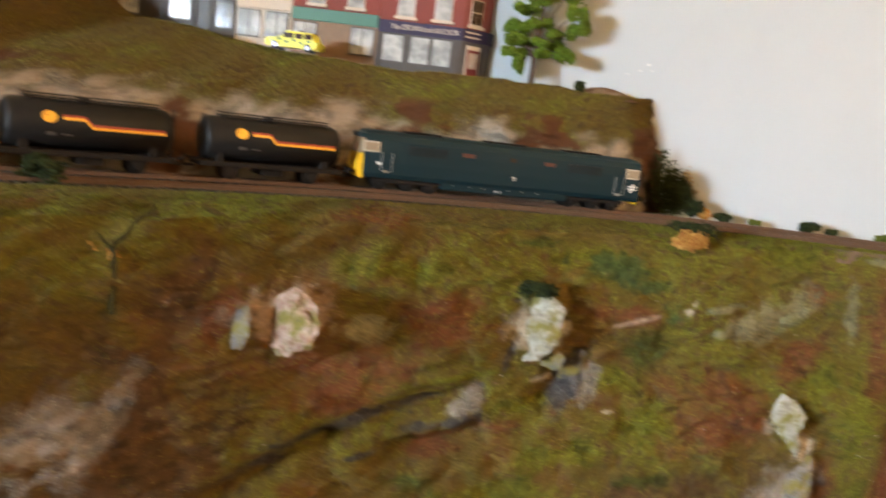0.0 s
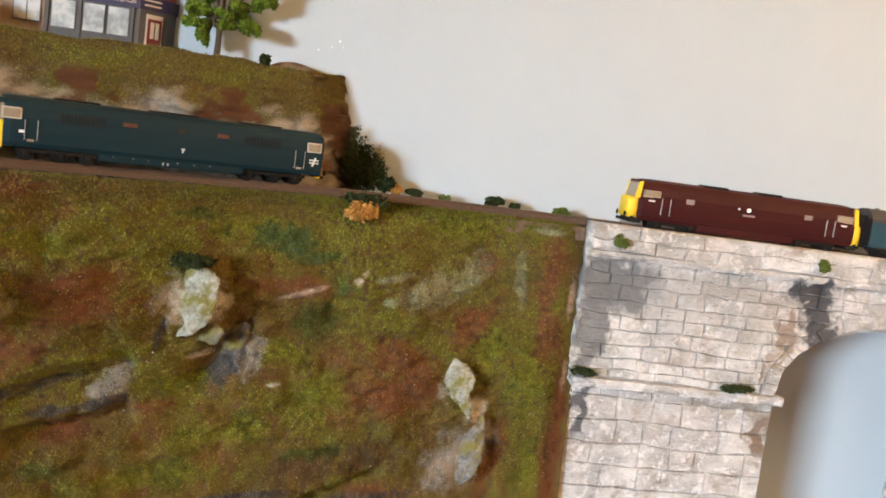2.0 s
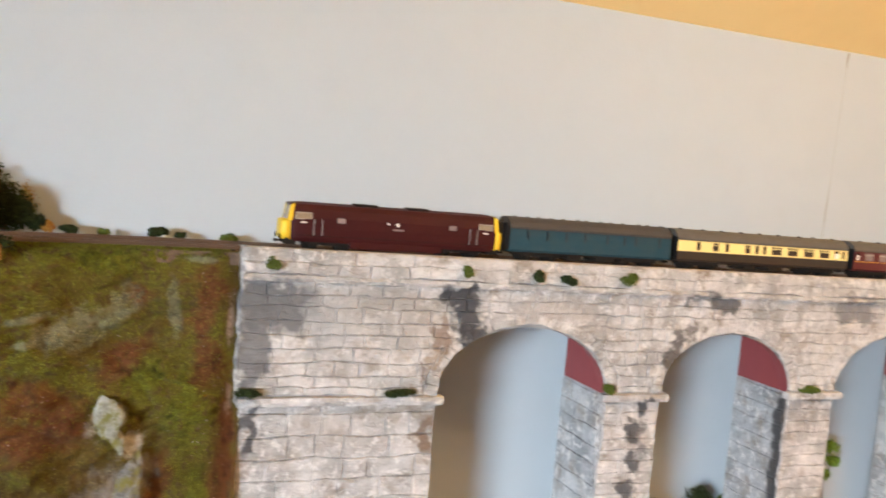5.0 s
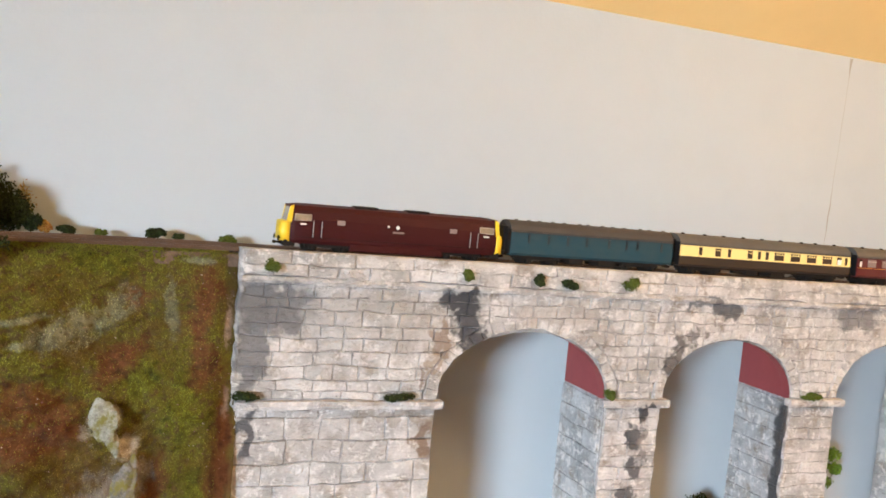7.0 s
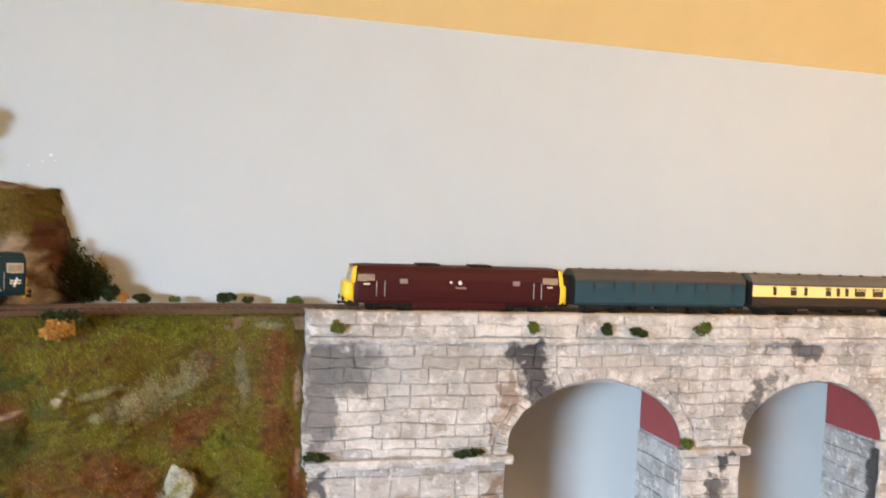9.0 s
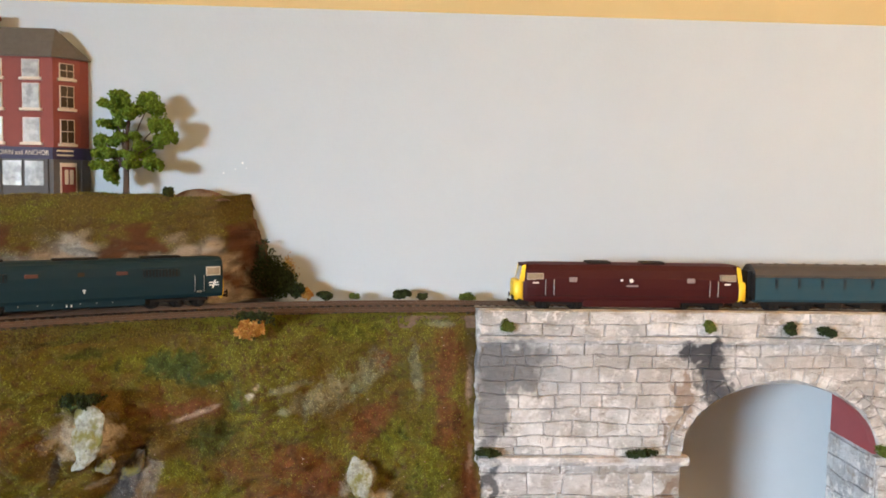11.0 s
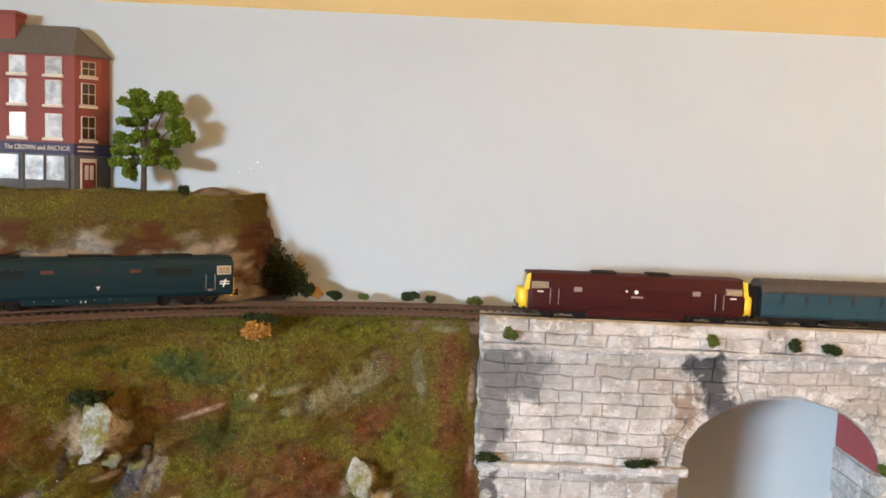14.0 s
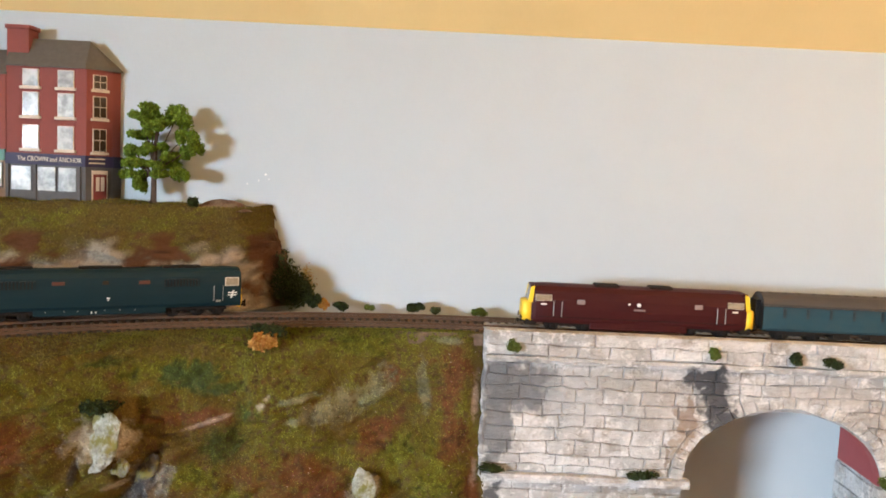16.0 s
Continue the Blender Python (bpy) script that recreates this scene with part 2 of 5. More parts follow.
def along(section, xs, bm=None):
    """A closed section in y and z carried along x; xs gives (x, scale y, scale z, lift z) stations."""
    o = bmesh.new()
    rings = [[o.verts.new((x, y * sy, z * sz + dz)) for y, z in section] for x, sy, sz, dz in xs]
    n = len(section)
    for r, q in zip(rings, rings[1:]):
        for i in range(n):
            o.faces.new((r[i], q[i], q[(i + 1) % n], r[(i + 1) % n]))
    o.faces.new(rings[0])
    o.faces.new(rings[-1][::-1])
    bmesh.ops.recalc_face_normals(o, faces=o.faces)
    return o if bm is None else join(bm, o)


def grid(us, vs, place, pigment=None):
    """A sheet of place(u, v), with pigment(co) as its colours."""
    verts = [place(u, v) for u in us for v in vs]
    nu, nv = len(us), len(vs)
    faces = [(i * nv + j, (i + 1) * nv + j, (i + 1) * nv + j + 1, i * nv + j + 1) for i in range(nu - 1) for j in range(nv - 1)]
    data = bpy.data.meshes.new("sheet")
    data.from_pydata(verts, [], faces)
    if pigment:
        layer = data.color_attributes.new("pigment", "FLOAT_COLOR", "POINT")
        flat = np.ones((len(verts), 4), np.float32)
        for k, v in enumerate(verts):
            flat[k, :3] = pigment(Vector(v))
        layer.data.foreach_set("color", flat.ravel())
    for p in data.polygons:
        p.use_smooth = True
    return data


def span(a, b, n):
    return [a + (b - a) * i / (n - 1) for i in range(n)]


def fbm(x, y, z, octaves=4):
    return noise.fractal(Vector((x, y, z)), 1.0, 2.0, octaves)


def smooth(a, b, x):
    t = min(1.0, max(0.0, (x - a) / (b - a)))
    return t * t * (3 - 2 * t)


# ---- the room ----
WALL_Y, CEIL_Z = 0.932, 1.506
X0, X1, Y0, ROOF = -1.67, 2.7, -2.4, 2.35
BOARD_X0 = -1.08


def structure(name, bm, material, label):
    return tagged(part(name, bm, material), label, name.split("_")[0], kind="structure")


# floor, east and south walls are unseen; they close the room and bounce light
structure("floor", box(X0 - 0.1, X1 + 0.1, Y0 - 0.1, WALL_Y + 0.1, -0.05, 0.0), FLOORM, "unseen pale warm floor that bounces light")
structure("wall_north", box(X0 - 0.1, X1 + 0.1, WALL_Y, WALL_Y + 0.1, 0.0, CEIL_Z), WALL, "pale grey painted plaster wall behind the layout")
structure("wall_east", box(X1, X1 + 0.1, Y0, WALL_Y, 0.0, ROOF), CREAMW, "unseen cream wall closing the room and bouncing light")
slope_y = WALL_Y - (ROOF - CEIL_Z) / math.tan(radians(42))
sl = bmesh.new()
pts = [(WALL_Y + 0.1, CEIL_Z), (WALL_Y, CEIL_Z), (slope_y, ROOF), (Y0 - 0.1, ROOF), (Y0 - 0.1, ROOF + 0.08), (slope_y, ROOF + 0.08), (WALL_Y + 0.1, CEIL_Z + 0.1)]
va = [sl.verts.new((X0 - 0.1, y, z)) for y, z in pts]
vb = [sl.verts.new((X1 + 0.1, y, z)) for y, z in pts]
for i in range(len(pts)):
    j = (i + 1) % len(pts)
    sl.faces.new((va[i], va[j], vb[j], vb[i]))
bmesh.ops.recalc_face_normals(sl, faces=sl.faces)
structure("ceiling", sl, CEIL, "warm peach painted sloping ceiling")
structure("wall_south", box(X0 - 0.1, X1 + 0.1, Y0 - 0.1, Y0, 0.0, ROOF), CREAMW, "unseen cream wall closing the room and bouncing light")
# the side wall with the window opening that lights the layout
WA, WB, WZ0, WZ1 = -2.30, -1.20, 0.90, 1.55
sw = box(X0 - 0.1, X0, Y0, WA, 0, ROOF)
box(X0 - 0.1, X0, WB, WALL_Y, 0, ROOF, bm=sw)
box(X0 - 0.1, X0, WA, WB, 0, WZ0, bm=sw)
box(X0 - 0.1, X0, WA, WB, WZ1, ROOF, bm=sw)
structure("wall_west", sw, WALL, "painted wall with a window opening")


# ---- lie of the land ----
BASE_Z, TRACK_Z, V_X, FACE_Y, BACK_Y = 0.84, 1.184, 0.385, 0.79, 0.886
CX, CY = 0.385, 0.005


def arc_y(x, r):
    """The y of the bend of radius r that leads into the viaduct; straight beyond an eighth of a turn."""
    d = CX - x
    if d <= 0:
        return CY + r
    k = r * math.sin(math.pi / 4)
    return CY + math.sqrt(r * r - d * d) if d < k else CY + k - (d - k)


def on_track(s, r):
    """Place and heading in degrees at s metres leftwards along the bend of radius r from the viaduct's end."""
    if s <= 0:
        return CX - s, CY + r, 0.0
    a = s / r
    if a < math.pi / 4:
        return CX - r * math.sin(a), CY + r * math.cos(a), math.degrees(a)
    k, rest = math.sin(math.pi / 4), s - r * math.pi / 4
    return CX - r * k - rest * k, CY + r * k - rest * k, 45.0


R_FRONT, R_REAR = 0.818, 0.866


def bank_edge(x):
    return arc_y(x, 0.7925)


def bank(x, v):
    """The front bank: v 0 at the ballast's edge, over the brow, down the crag to the board at v 1."""
    d = max(0.0, V_X - x)
    e = bank_edge(x)
    foot = e - (0.012 + 0.20 * d)
    brow = 0.22
    steep = min(0.33, (0.012 + 0.20 * d) * 0.75 / 0.096)
    if v < brow:
        k = v / brow
        y = e + 0.007 + (foot + steep * 0.096 + 0.004 - e - 0.007) * k
        z = TRACK_Z + 0.0012 - 0.009 * k * k * k
    else:
        k = (v - brow) / (1 - brow)
        z = 1.176 - (1.176 - BASE_Z) * k
        y = foot + steep * (z - 1.08) + 0.004 * (1 - smooth(0.0, 0.1, k))
    room = smooth(0.0, 0.08, d + 0.012) * smooth(0.0, 0.25, v)
    rock = fbm(x * 9, 1.3, z * 13, 6) * 0.016 + abs(fbm(x * 26 + 7, 2.0, z * 40, 6)) * 0.009
    rock -= 0.014 * gully(x, z)
    rock += 0.007 * sum(math.exp(-(((x - px) / rx) ** 2 + ((z - pz) / rz) ** 2)) for px, pz, rx, rz in KNOBS)
    z += room * fbm(x * 30, v * 20, 3.0, 3) * 0.003
    return x, y - room * rock + 0.009 * (1 - smooth(0.0, 0.03, d)) * smooth(0.05, 0.3, v), z


def gully(x, z):
    """Clefts that run slantwise across the crag."""
    g = 0.0
    for x0, z0, x1, z1, w in CLEFTS:
        dx, dz = x1 - x0, z1 - z0
        k = min(1.0, max(0.0, ((x - x0) * dx + (z - z0) * dz) / (dx * dx + dz * dz)))
        q = math.hypot(x - x0 - k * dx, z - z0 - k * dz) / w
        g += math.exp(-q * q)
    return g


CLEFTS = [(-0.125, 1.015, -0.080, 1.036, 0.008), (-0.080, 1.036, 0.016, 1.064, 0.009), (0.062, 1.050, 0.086, 1.082, 0.010), (-0.040, 1.022, 0.020, 1.030, 0.007),
          (0.150, 0.955, 0.205, 0.966, 0.005)]
KNOBS = [(0.058, 1.108, 0.016, 0.022), (0.271, 1.043, 0.011, 0.017), (-0.102, 1.116, 0.026, 0.018), (0.283, 0.985, 0.016, 0.03), (-0.18, 1.06, 0.02, 0.03)]
GREEN, OLIVE, RUST, PALE, GREYR, TEAL, BARK = (0.160, 0.148, 0.021), (0.142, 0.098, 0.023), (0.182, 0.068, 0.030), (0.66, 0.62, 0.53), (0.34, 0.31, 0.285), (0.075, 0.115, 0.034), (0.110, 0.060, 0.030)
PINK, DARKGREY, MOSSY = (0.50, 0.37, 0.29), (0.085, 0.080, 0.085), (0.30, 0.29, 0.175)
LUSH, DEEP = (0.165, 0.170, 0.017), (0.070, 0.085, 0.016)
# painted patches of the crag: x, z, half lengths of their axes and the lean of the first
RUST_HIGH = [(-0.006, 1.113, 0.03, 0.022, 18), (-0.047, 1.079, 0.03, 0.018, 2), (0.031, 1.035, 0.022, 0.007, -5), (-0.017, 1.022, 0.021, 0.006, 4), (0.079, 0.965, 0.023, 0.004, -3), (-0.068, 1.181, 0.027, 0.004, -2), (-0.138, 1.117, 0.008, 0.028, -11), (-0.086, 1.084, 0.045, 0.008, -9), (-0.065, 1.066, 0.035, 0.015, 5), (-0.011, 1.029, 0.022, 0.006, 4)]
RUST_LOW = [(0.116, 1.119, 0.041, 0.009, -3), (0.216, 1.06, 0.058, 0.019, -9), (0.209, 1.035, 0.041, 0.017, -1), (0.276, 1.086, 0.031, 0.013, 37), (0.351, 1.137, 0.019, 0.039, 1), (0.354, 1.087, 0.014, 0.032, 4), (0.377, 1.022, 0.006, 0.049, 2), (0.313, 0.966, 0.013, 0.039, -13), (0.195, 0.956, 0.029, 0.008, -4), (0.293, 1.142, 0.014, 0.01, 5), (0.184, 1.148, 0.025, 0.008, 13), (0.374, 0.95, 0.012, 0.06, 0)]
EARTHY = [(0.205, 0.984, 0.035, 0.02, -3), (0.145, 0.984, 0.027, 0.013, -5), (-0.025, 1.121, 0.018, 0.005, 19), (-0.159, 1.109, 0.014, 0.059, -7), (-0.153, 1.147, 0.012, 0.008, -2), (-0.155, 1.02, 0.05, 0.11, 0)]
LUSH_GRASS = [(0.091, 1.16, 0.041, 0.01, -1), (0.26, 1.171, 0.035, 0.01, -1), (0.3, 1.071, 0.02, 0.02, -11), (0.34, 1.042, 0.022, 0.044, -3), (0.353, 0.953, 0.019, 0.033, -4), (0.083, 1.012, 0.049, 0.012, 5), (0.156, 1.036, 0.033, 0.017, -2), (0.121, 1.066, 0.024, 0.011, -2), (0.052, 1.048, 0.023, 0.005, 2), (0.004, 1.071, 0.034, 0.004, 6), (-0.044, 1.148, 0.035, 0.014, -5), (0.05, 0.987, 0.055, 0.01, -3)]
DEEP_GRASS = [(-0.022, 1.003, 0.018, 0.007, -11), (0.144, 1.089, 0.023, 0.017, 1), (0.042, 1.168, 0.023, 0.005, 4), (0.149, 0.992, 0.023, 0.006, -4)]
TEAL_MOSS = [(0.115, 1.153, 0.032, 0.011, -1), (0.142, 1.141, 0.021, 0.006, 3), (0.163, 1.118, 0.013, 0.01, 2)]
GREY_MOSS = [(0.255, 1.124, 0.039, 0.017, 23), (0.224, 1.116, 0.022, 0.008, 3), (0.2, 1.106, 0.018, 0.005, 2), (0.2, 1.126, 0.031, 0.004, 8), (-0.061, 1.114, 0.013, 0.004, -2), (0.323, 1.129, 0.006, 0.026, 6), (-0.062, 1.108, 0.021, 0.009, -3), (0.345, 1.176, 0.014, 0.004, 0)]
PALE_ROCK = [(0.054, 1.111, 0.019, 0.019, 0), (0.175, 1.124, 0.007, 0.005, 2), (0.274, 1.037, 0.015, 0.017, 0), (0.29, 1.016, 0.012, 0.011, -19), (0.06, 1.065, 0.007, 0.004, 7), (0.117, 1.045, 0.008, 0.002, 7), (0.178, 1.13, 0.006, 0.005, 0)]
PINK_ROCK = [(0.132, 1.114, 0.021, 0.002, 17), (-0.105, 1.118, 0.022, 0.02, -3), (0.376, 1.115, 0.004, 0.022, 0), (0.378, 1.045, 0.004, 0.016, 0)]
GREY_ROCK = [(0.091, 1.066, 0.015, 0.015, -2), (0.274, 0.97, 0.026, 0.029, -9), (0.302, 0.984, 0.01, 0.021, -7), (0.011, 1.056, 0.011, 0.011, -6), (0.001, 1.049, 0.009, 0.006, 6), (-0.176, 1.063, 0.006, 0.03, -13), (-0.195, 1.064, 0.016, 0.019, -14), (-0.128, 1.116, 0.005, 0.01, -3)]
# dark grey bands, most of them along the clefts
DARK_CLEFTS = [(0.078, 1.054, 0.009, 0.02, -18), (-0.027, 1.054, 0.037, 0.005, 8), (-0.048, 1.048, 0.015, 0.004, -2), (-0.006, 1.038, 0.027, 0.005, 7), (-0.05, 1.024, 0.015, 0.002, 2), (0.035, 1.085, 0.003, 0.017, -10), (0.163, 0.952, 0.055, 0.003, 0), (0.102, 0.966, 0.037, 0.003, -2), (-0.068, 1.044, 0.04, 0.006, 13), (-0.109, 1.028, 0.015, 0.005, 29)]
PATCHES = []
for spots, tint in ((EARTHY, BARK), (LUSH_GRASS, LUSH), (DEEP_GRASS, DEEP), (TEAL_MOSS, TEAL), (RUST_HIGH, RUST), (RUST_LOW, RUST), (GREY_MOSS, MOSSY), (GREY_ROCK, GREYR), (DARK_CLEFTS, DARKGREY), (PALE_ROCK, PALE), (PINK_ROCK, PINK)):
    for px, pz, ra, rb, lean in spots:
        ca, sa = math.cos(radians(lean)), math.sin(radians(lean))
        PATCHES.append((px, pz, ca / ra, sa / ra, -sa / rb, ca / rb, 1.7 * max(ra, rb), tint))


def blend(a, b, k):
    return tuple(p + (q - p) * k for p, q in zip(a, b))


def crag_pigment(co):
    x, y, z = co
    n1, n2, n3 = fbm(x * 14, y * 6, z * 18, 5), fbm(x * 45 + 9, y * 20, z * 45, 4), fbm(x * 6 + 3, y * 6, z * 9, 3)
    n4 = fbm(x * 170 + 5, y * 90, z * 170, 3)
    grain = random.uniform(-1, 1)
    c = blend(OLIVE, GREEN, smooth(-0.35, 0.45, n1 + 0.6 * n2 + 0.5 * n4 + 0.15 * grain))
    c = blend(c, BARK, 0.75 * smooth(0.15, 0.55, n4 + 0.3 * n2 + 0.2 * grain))
    c = blend(c, RUST, smooth(0.34, 0.6, n3 + 0.45 * n2) * 0.4)
    ragged = 0.7 * n2 + 0.3 * n1 + 0.45 * n4 + 0.12 * grain
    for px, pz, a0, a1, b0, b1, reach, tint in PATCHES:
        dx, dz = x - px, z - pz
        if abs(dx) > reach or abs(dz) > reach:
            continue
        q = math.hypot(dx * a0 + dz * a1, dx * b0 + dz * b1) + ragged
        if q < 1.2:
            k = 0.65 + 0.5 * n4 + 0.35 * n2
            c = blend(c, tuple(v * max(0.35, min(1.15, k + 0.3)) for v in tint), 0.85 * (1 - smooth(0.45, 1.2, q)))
    return c


ground = new("ground_bank", grid(span(-0.9, -0.36, 60) + span(-0.358, V_X + 0.004, 520), span(0, 0.62, 210) + span(0.63, 1, 40), bank, crag_pigment))
ground.data.materials.append(EARTH)
tagged(ground, "grassy model crag with rust-red soil and pale rock", "ground", kind="structure")


def hill(x, v):
    """The cutting behind the tracks, up to the shelf on which the houses stand."""
    base = arc_y(x, 0.893)
    base += (0.926 - base) * smooth(0.105, 0.168, x)
    top = max(base + 0.034, 0.842)
    zt = 1.296 + 0.004 * fbm(x * 12, 0, 5, 3) + 0.020 * smooth(0.18, 0.40, -x) + 0.130 * smooth(0.405, 0.56, -x)
    zt = 1.186 + (zt - 1.186) * (1 - smooth(0.136, 0.164, x + 0.018 * fbm(x * 9, v * 14, 2, 6)))
    if v < 0.8:
        k = v / 0.8
        y = base + (top - base) * k ** 1.4
        z = 1.184 + (zt - 1.184) * k
        bulge = math.sin(math.pi * k)
        y += bulge * (0.012 * fbm(x * 18, z * 26, 1, 5) + 0.014 * abs(fbm(x * 12, z * 36, 8, 5)) - 0.007)
        z += bulge * 0.004 * fbm(x * 30, z * 20, 4, 3)
    else:
        k = (v - 0.8) / 0.2
        y = top + (WALL_Y + 0.002 - top) * k
        z = zt + 0.002 * fbm(x * 40, y * 40, 2, 3)
    if x > 0.13:
        x += (x - 0.13) / 0.032 * (0.014 * fbm(z * 60, v * 16, 6, 6) + 0.007 * fbm(z * 190, y * 150, 3, 5))
    return x, min(y, WALL_Y + 0.003), z


def hill_pigment(co):
    x, y, z = co
    n1, n2 = fbm(x * 16, y * 8, z * 22, 5), fbm(x * 50, y * 30, z * 50, 4)
    n4 = fbm(x * 170, y * 90, z * 170, 3)
    c = blend(OLIVE, GREEN, smooth(-0.35, 0.45, n1 + 0.5 * n2 + 0.5 * n4))
    c = blend(c, BARK, 0.7 * smooth(0.15, 0.55, n4 + 0.4 * n2))
    low = 1 - smooth(1.232, 1.256, z + 0.018 * n1 + 0.010 * n2)
    c = blend(c, blend((0.50, 0.43, 0.35), (0.27, 0.23, 0.19), smooth(-0.25, 0.3, n2 + 0.6 * n4)), low * 0.9)
    c = blend(c, (0.13, 0.055, 0.025), smooth(0.1, 0.35, n1 + 0.2 * n2) * (1 - smooth(1.262, 1.275, z)))
    c = blend(c, blend((0.10, 0.045, 0.024), (0.27, 0.15, 0.09), smooth(-0.1, 0.5, n2 + 0.9 * n4)), smooth(0.132, 0.152, x + 0.012 * n2))
    return c


ground = new("ground_hill", grid(span(BOARD_X0 + 0.002, 0.166, 330), span(0, 1, 110), hill, hill_pigment))
ground.data.materials.append(EARTH)
tagged(ground, "grassy model hillside cut back to pale rock", "ground", kind="structure")
structure("baseboard", box(BOARD_X0, 2.5, 0.30, WALL_Y - 0.002, BASE_Z - 0.05, BASE_Z - 0.004), WOOD, "timber baseboard under the layout")


# ---- tracks ----
def ribbon(r0, r1, z0, z1, s0, s1, n):
    """A strip along the bend between two radii."""
    o = bmesh.new()
    rings = []
    for i in range(n):
        s = s0 + (s1 - s0) * i / (n - 1)
        x, y, h = on_track(s, 0.84)
        nx, ny = -math.sin(radians(-h)) * -1, math.cos(radians(h))
        ring = [o.verts.new((x + (r - 0.84) * -math.sin(radians(h)), y + (r - 0.84) * math.cos(radians(h)), z)) for r, z in ((r0, z0), (r0, z1), (r1, z1), (r1, z0))]
        rings.append(ring)
    for a, b in zip(rings, rings[1:]):
        for i in range(4):
            o.faces.new((a[i], b[i], b[(i + 1) % 4], a[(i + 1) % 4]))
    bmesh.ops.recalc_face_normals(o, faces=o.faces)
    return o


S0, S1 = -1.98, 1.25
bed = tagged(part("track_bed", ribbon(0.796, 0.900, TRACK_Z - 0.012, TRACK_Z, 0.0, S1, 160), TRACKBED), "brown ballasted double track bed", "ground", kind="structure")
for r, lab in ((R_FRONT, "front"), (R_REAR, "rear")):
    line = empty("railway_track", Matrix.Identity(4), "rusty code rails on dark sleepers, " + ("nearer the bank" if lab == "front" else "beside the hillside"), "track", "railway tracks")
    for side in (-1, 1):
        rr = r + side * 0.00825
        part("rail", ribbon(rr - 0.0006, rr + 0.0006, TRACK_Z + 0.002, TRACK_Z + 0.0046, S0, S1, 260), RAIL, line)
    ties = bmesh.new()
    s = S0
    while s < S1:
        x, y, h = on_track(s, r)
        m = pose(x, y, TRACK_Z + 0.0008, 0, 0, h)
        o = box(-0.0016, 0.0016, -0.016, 0.016, -0.0012, 0.0014)
        bmesh.ops.transform(o, matrix=m, verts=o.verts)
        vs = [ties.verts.new(v.co) for v in o.verts]
        for f in o.faces:
            ties.faces.new([vs[v.index] for v in f.verts])
        o.free()
        s += 0.0085
    tagged(part("sleeper", ties, SLEEPER, line), kind="stuff")
RAIL_Z = TRACK_Z + 0.0046

# ---- viaduct ----
XE, SPRING, PAR_Z = 2.38, 1.043, 1.191
ARCHES = [(0.696, 0.103, 0.076), (0.970, 0.096, 0.072), (1.236, 0.097, 0.072), (1.504, 0.097, 0.072), (1.772, 0.097, 0.072), (2.040, 0.097, 0.072)]
RING = 0.0135


def under(x, grow=0.0):
    """Height of the arch curve over x, or None beside the arches."""
    for c, w, h in ARCHES:
        q = abs(x - c) / (w + grow)
        if q < 1:
            return SPRING + (h + grow) * math.sqrt(1 - q * q)
    return None


viaduct = empty("viaduct", pose(0, 0, 0), "tall pale stone model viaduct with rounded arches and red soffits", "viaduct")


def pierced(y0, y1, arched):
    """A slice of the viaduct between two depths; the arched face stands before square-headed bays."""
    outline = [(V_X, BASE_Z), (V_X, 1.186), (XE, 1.186), (XE, BASE_Z)]
    for c, w, h in reversed(ARCHES):
        if arched:
            head = [(c + w * math.cos(a), SPRING + h * math.sin(a)) for a in span(0, math.pi, 25)[1:-1]]
        else:
            head = [(c + w, 1.160), (c - w, 1.160)]
        outline += [(c + w, BASE_Z), (c + w, SPRING)] + head + [(c - w, SPRING), (c - w, BASE_Z)]
    o = prism(outline, y0, y1)
    for f in o.faces:
        c = f.calc_center_median()
        if len(f.verts) == 4 and V_X + 0.01 < c.x < XE - 0.01 and c.z < 1.18:
            f.material_index = 1 if c.z > SPRING else 2
    return o


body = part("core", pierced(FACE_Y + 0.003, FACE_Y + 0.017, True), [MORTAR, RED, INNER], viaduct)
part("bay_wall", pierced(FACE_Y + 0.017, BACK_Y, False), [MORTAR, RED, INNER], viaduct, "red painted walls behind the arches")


def wob(x, z):
    return x + 0.0022 * fbm(x * 50, z * 60, 1.5, 3), z + 0.0026 * fbm(x * 34, z * 60, 7.5, 4)


def slab(pts, depth=0.0055, lift=0.0):
    """A stone of the face: outline in x and z, with a broken arris and a dressed front."""
    o = bmesh.new()
    cx, cz = sum(p[0] for p in pts) / len(pts), sum(p[1] for p in pts) / len(pts)
    rings = []
    for y, inset in ((FACE_Y + 0.0045, 0.0), (FACE_Y + 0.0006 + lift, 0.0), (FACE_Y - 0.0006 + lift, 0.0006)):
        ring = []
        for x, z in pts:
            d = math.hypot(cx - x, cz - z) or 1.0
            k = (inset + 0.00045 + 0.0005 * random.random() * (inset > 0)) / d
            ring.append(o.verts.new((x + (cx - x) * k, y + random.uniform(-0.0003, 0.0003), z + (cz - z) * k)))
        rings.append(ring)
    n = len(pts)
    tilt, tilt2 = random.uniform(-0.02, 0.02), random.uniform(-0.04, 0.04)
    for v in rings[-1]:
        v.co.y += (v.co.x - cx) * tilt + (v.co.z - cz) * tilt2 + 0.0004 * tilt2 / 0.04
    for a, b in zip(rings, rings[1:]):
        for i in range(n):
            o.faces.new((a[i], a[(i + 1) % n], b[(i + 1) % n], b[i]))
    o.faces.new(rings[-1])
    return o


LOOSE = bmesh.new()
LIMIT = 1.12


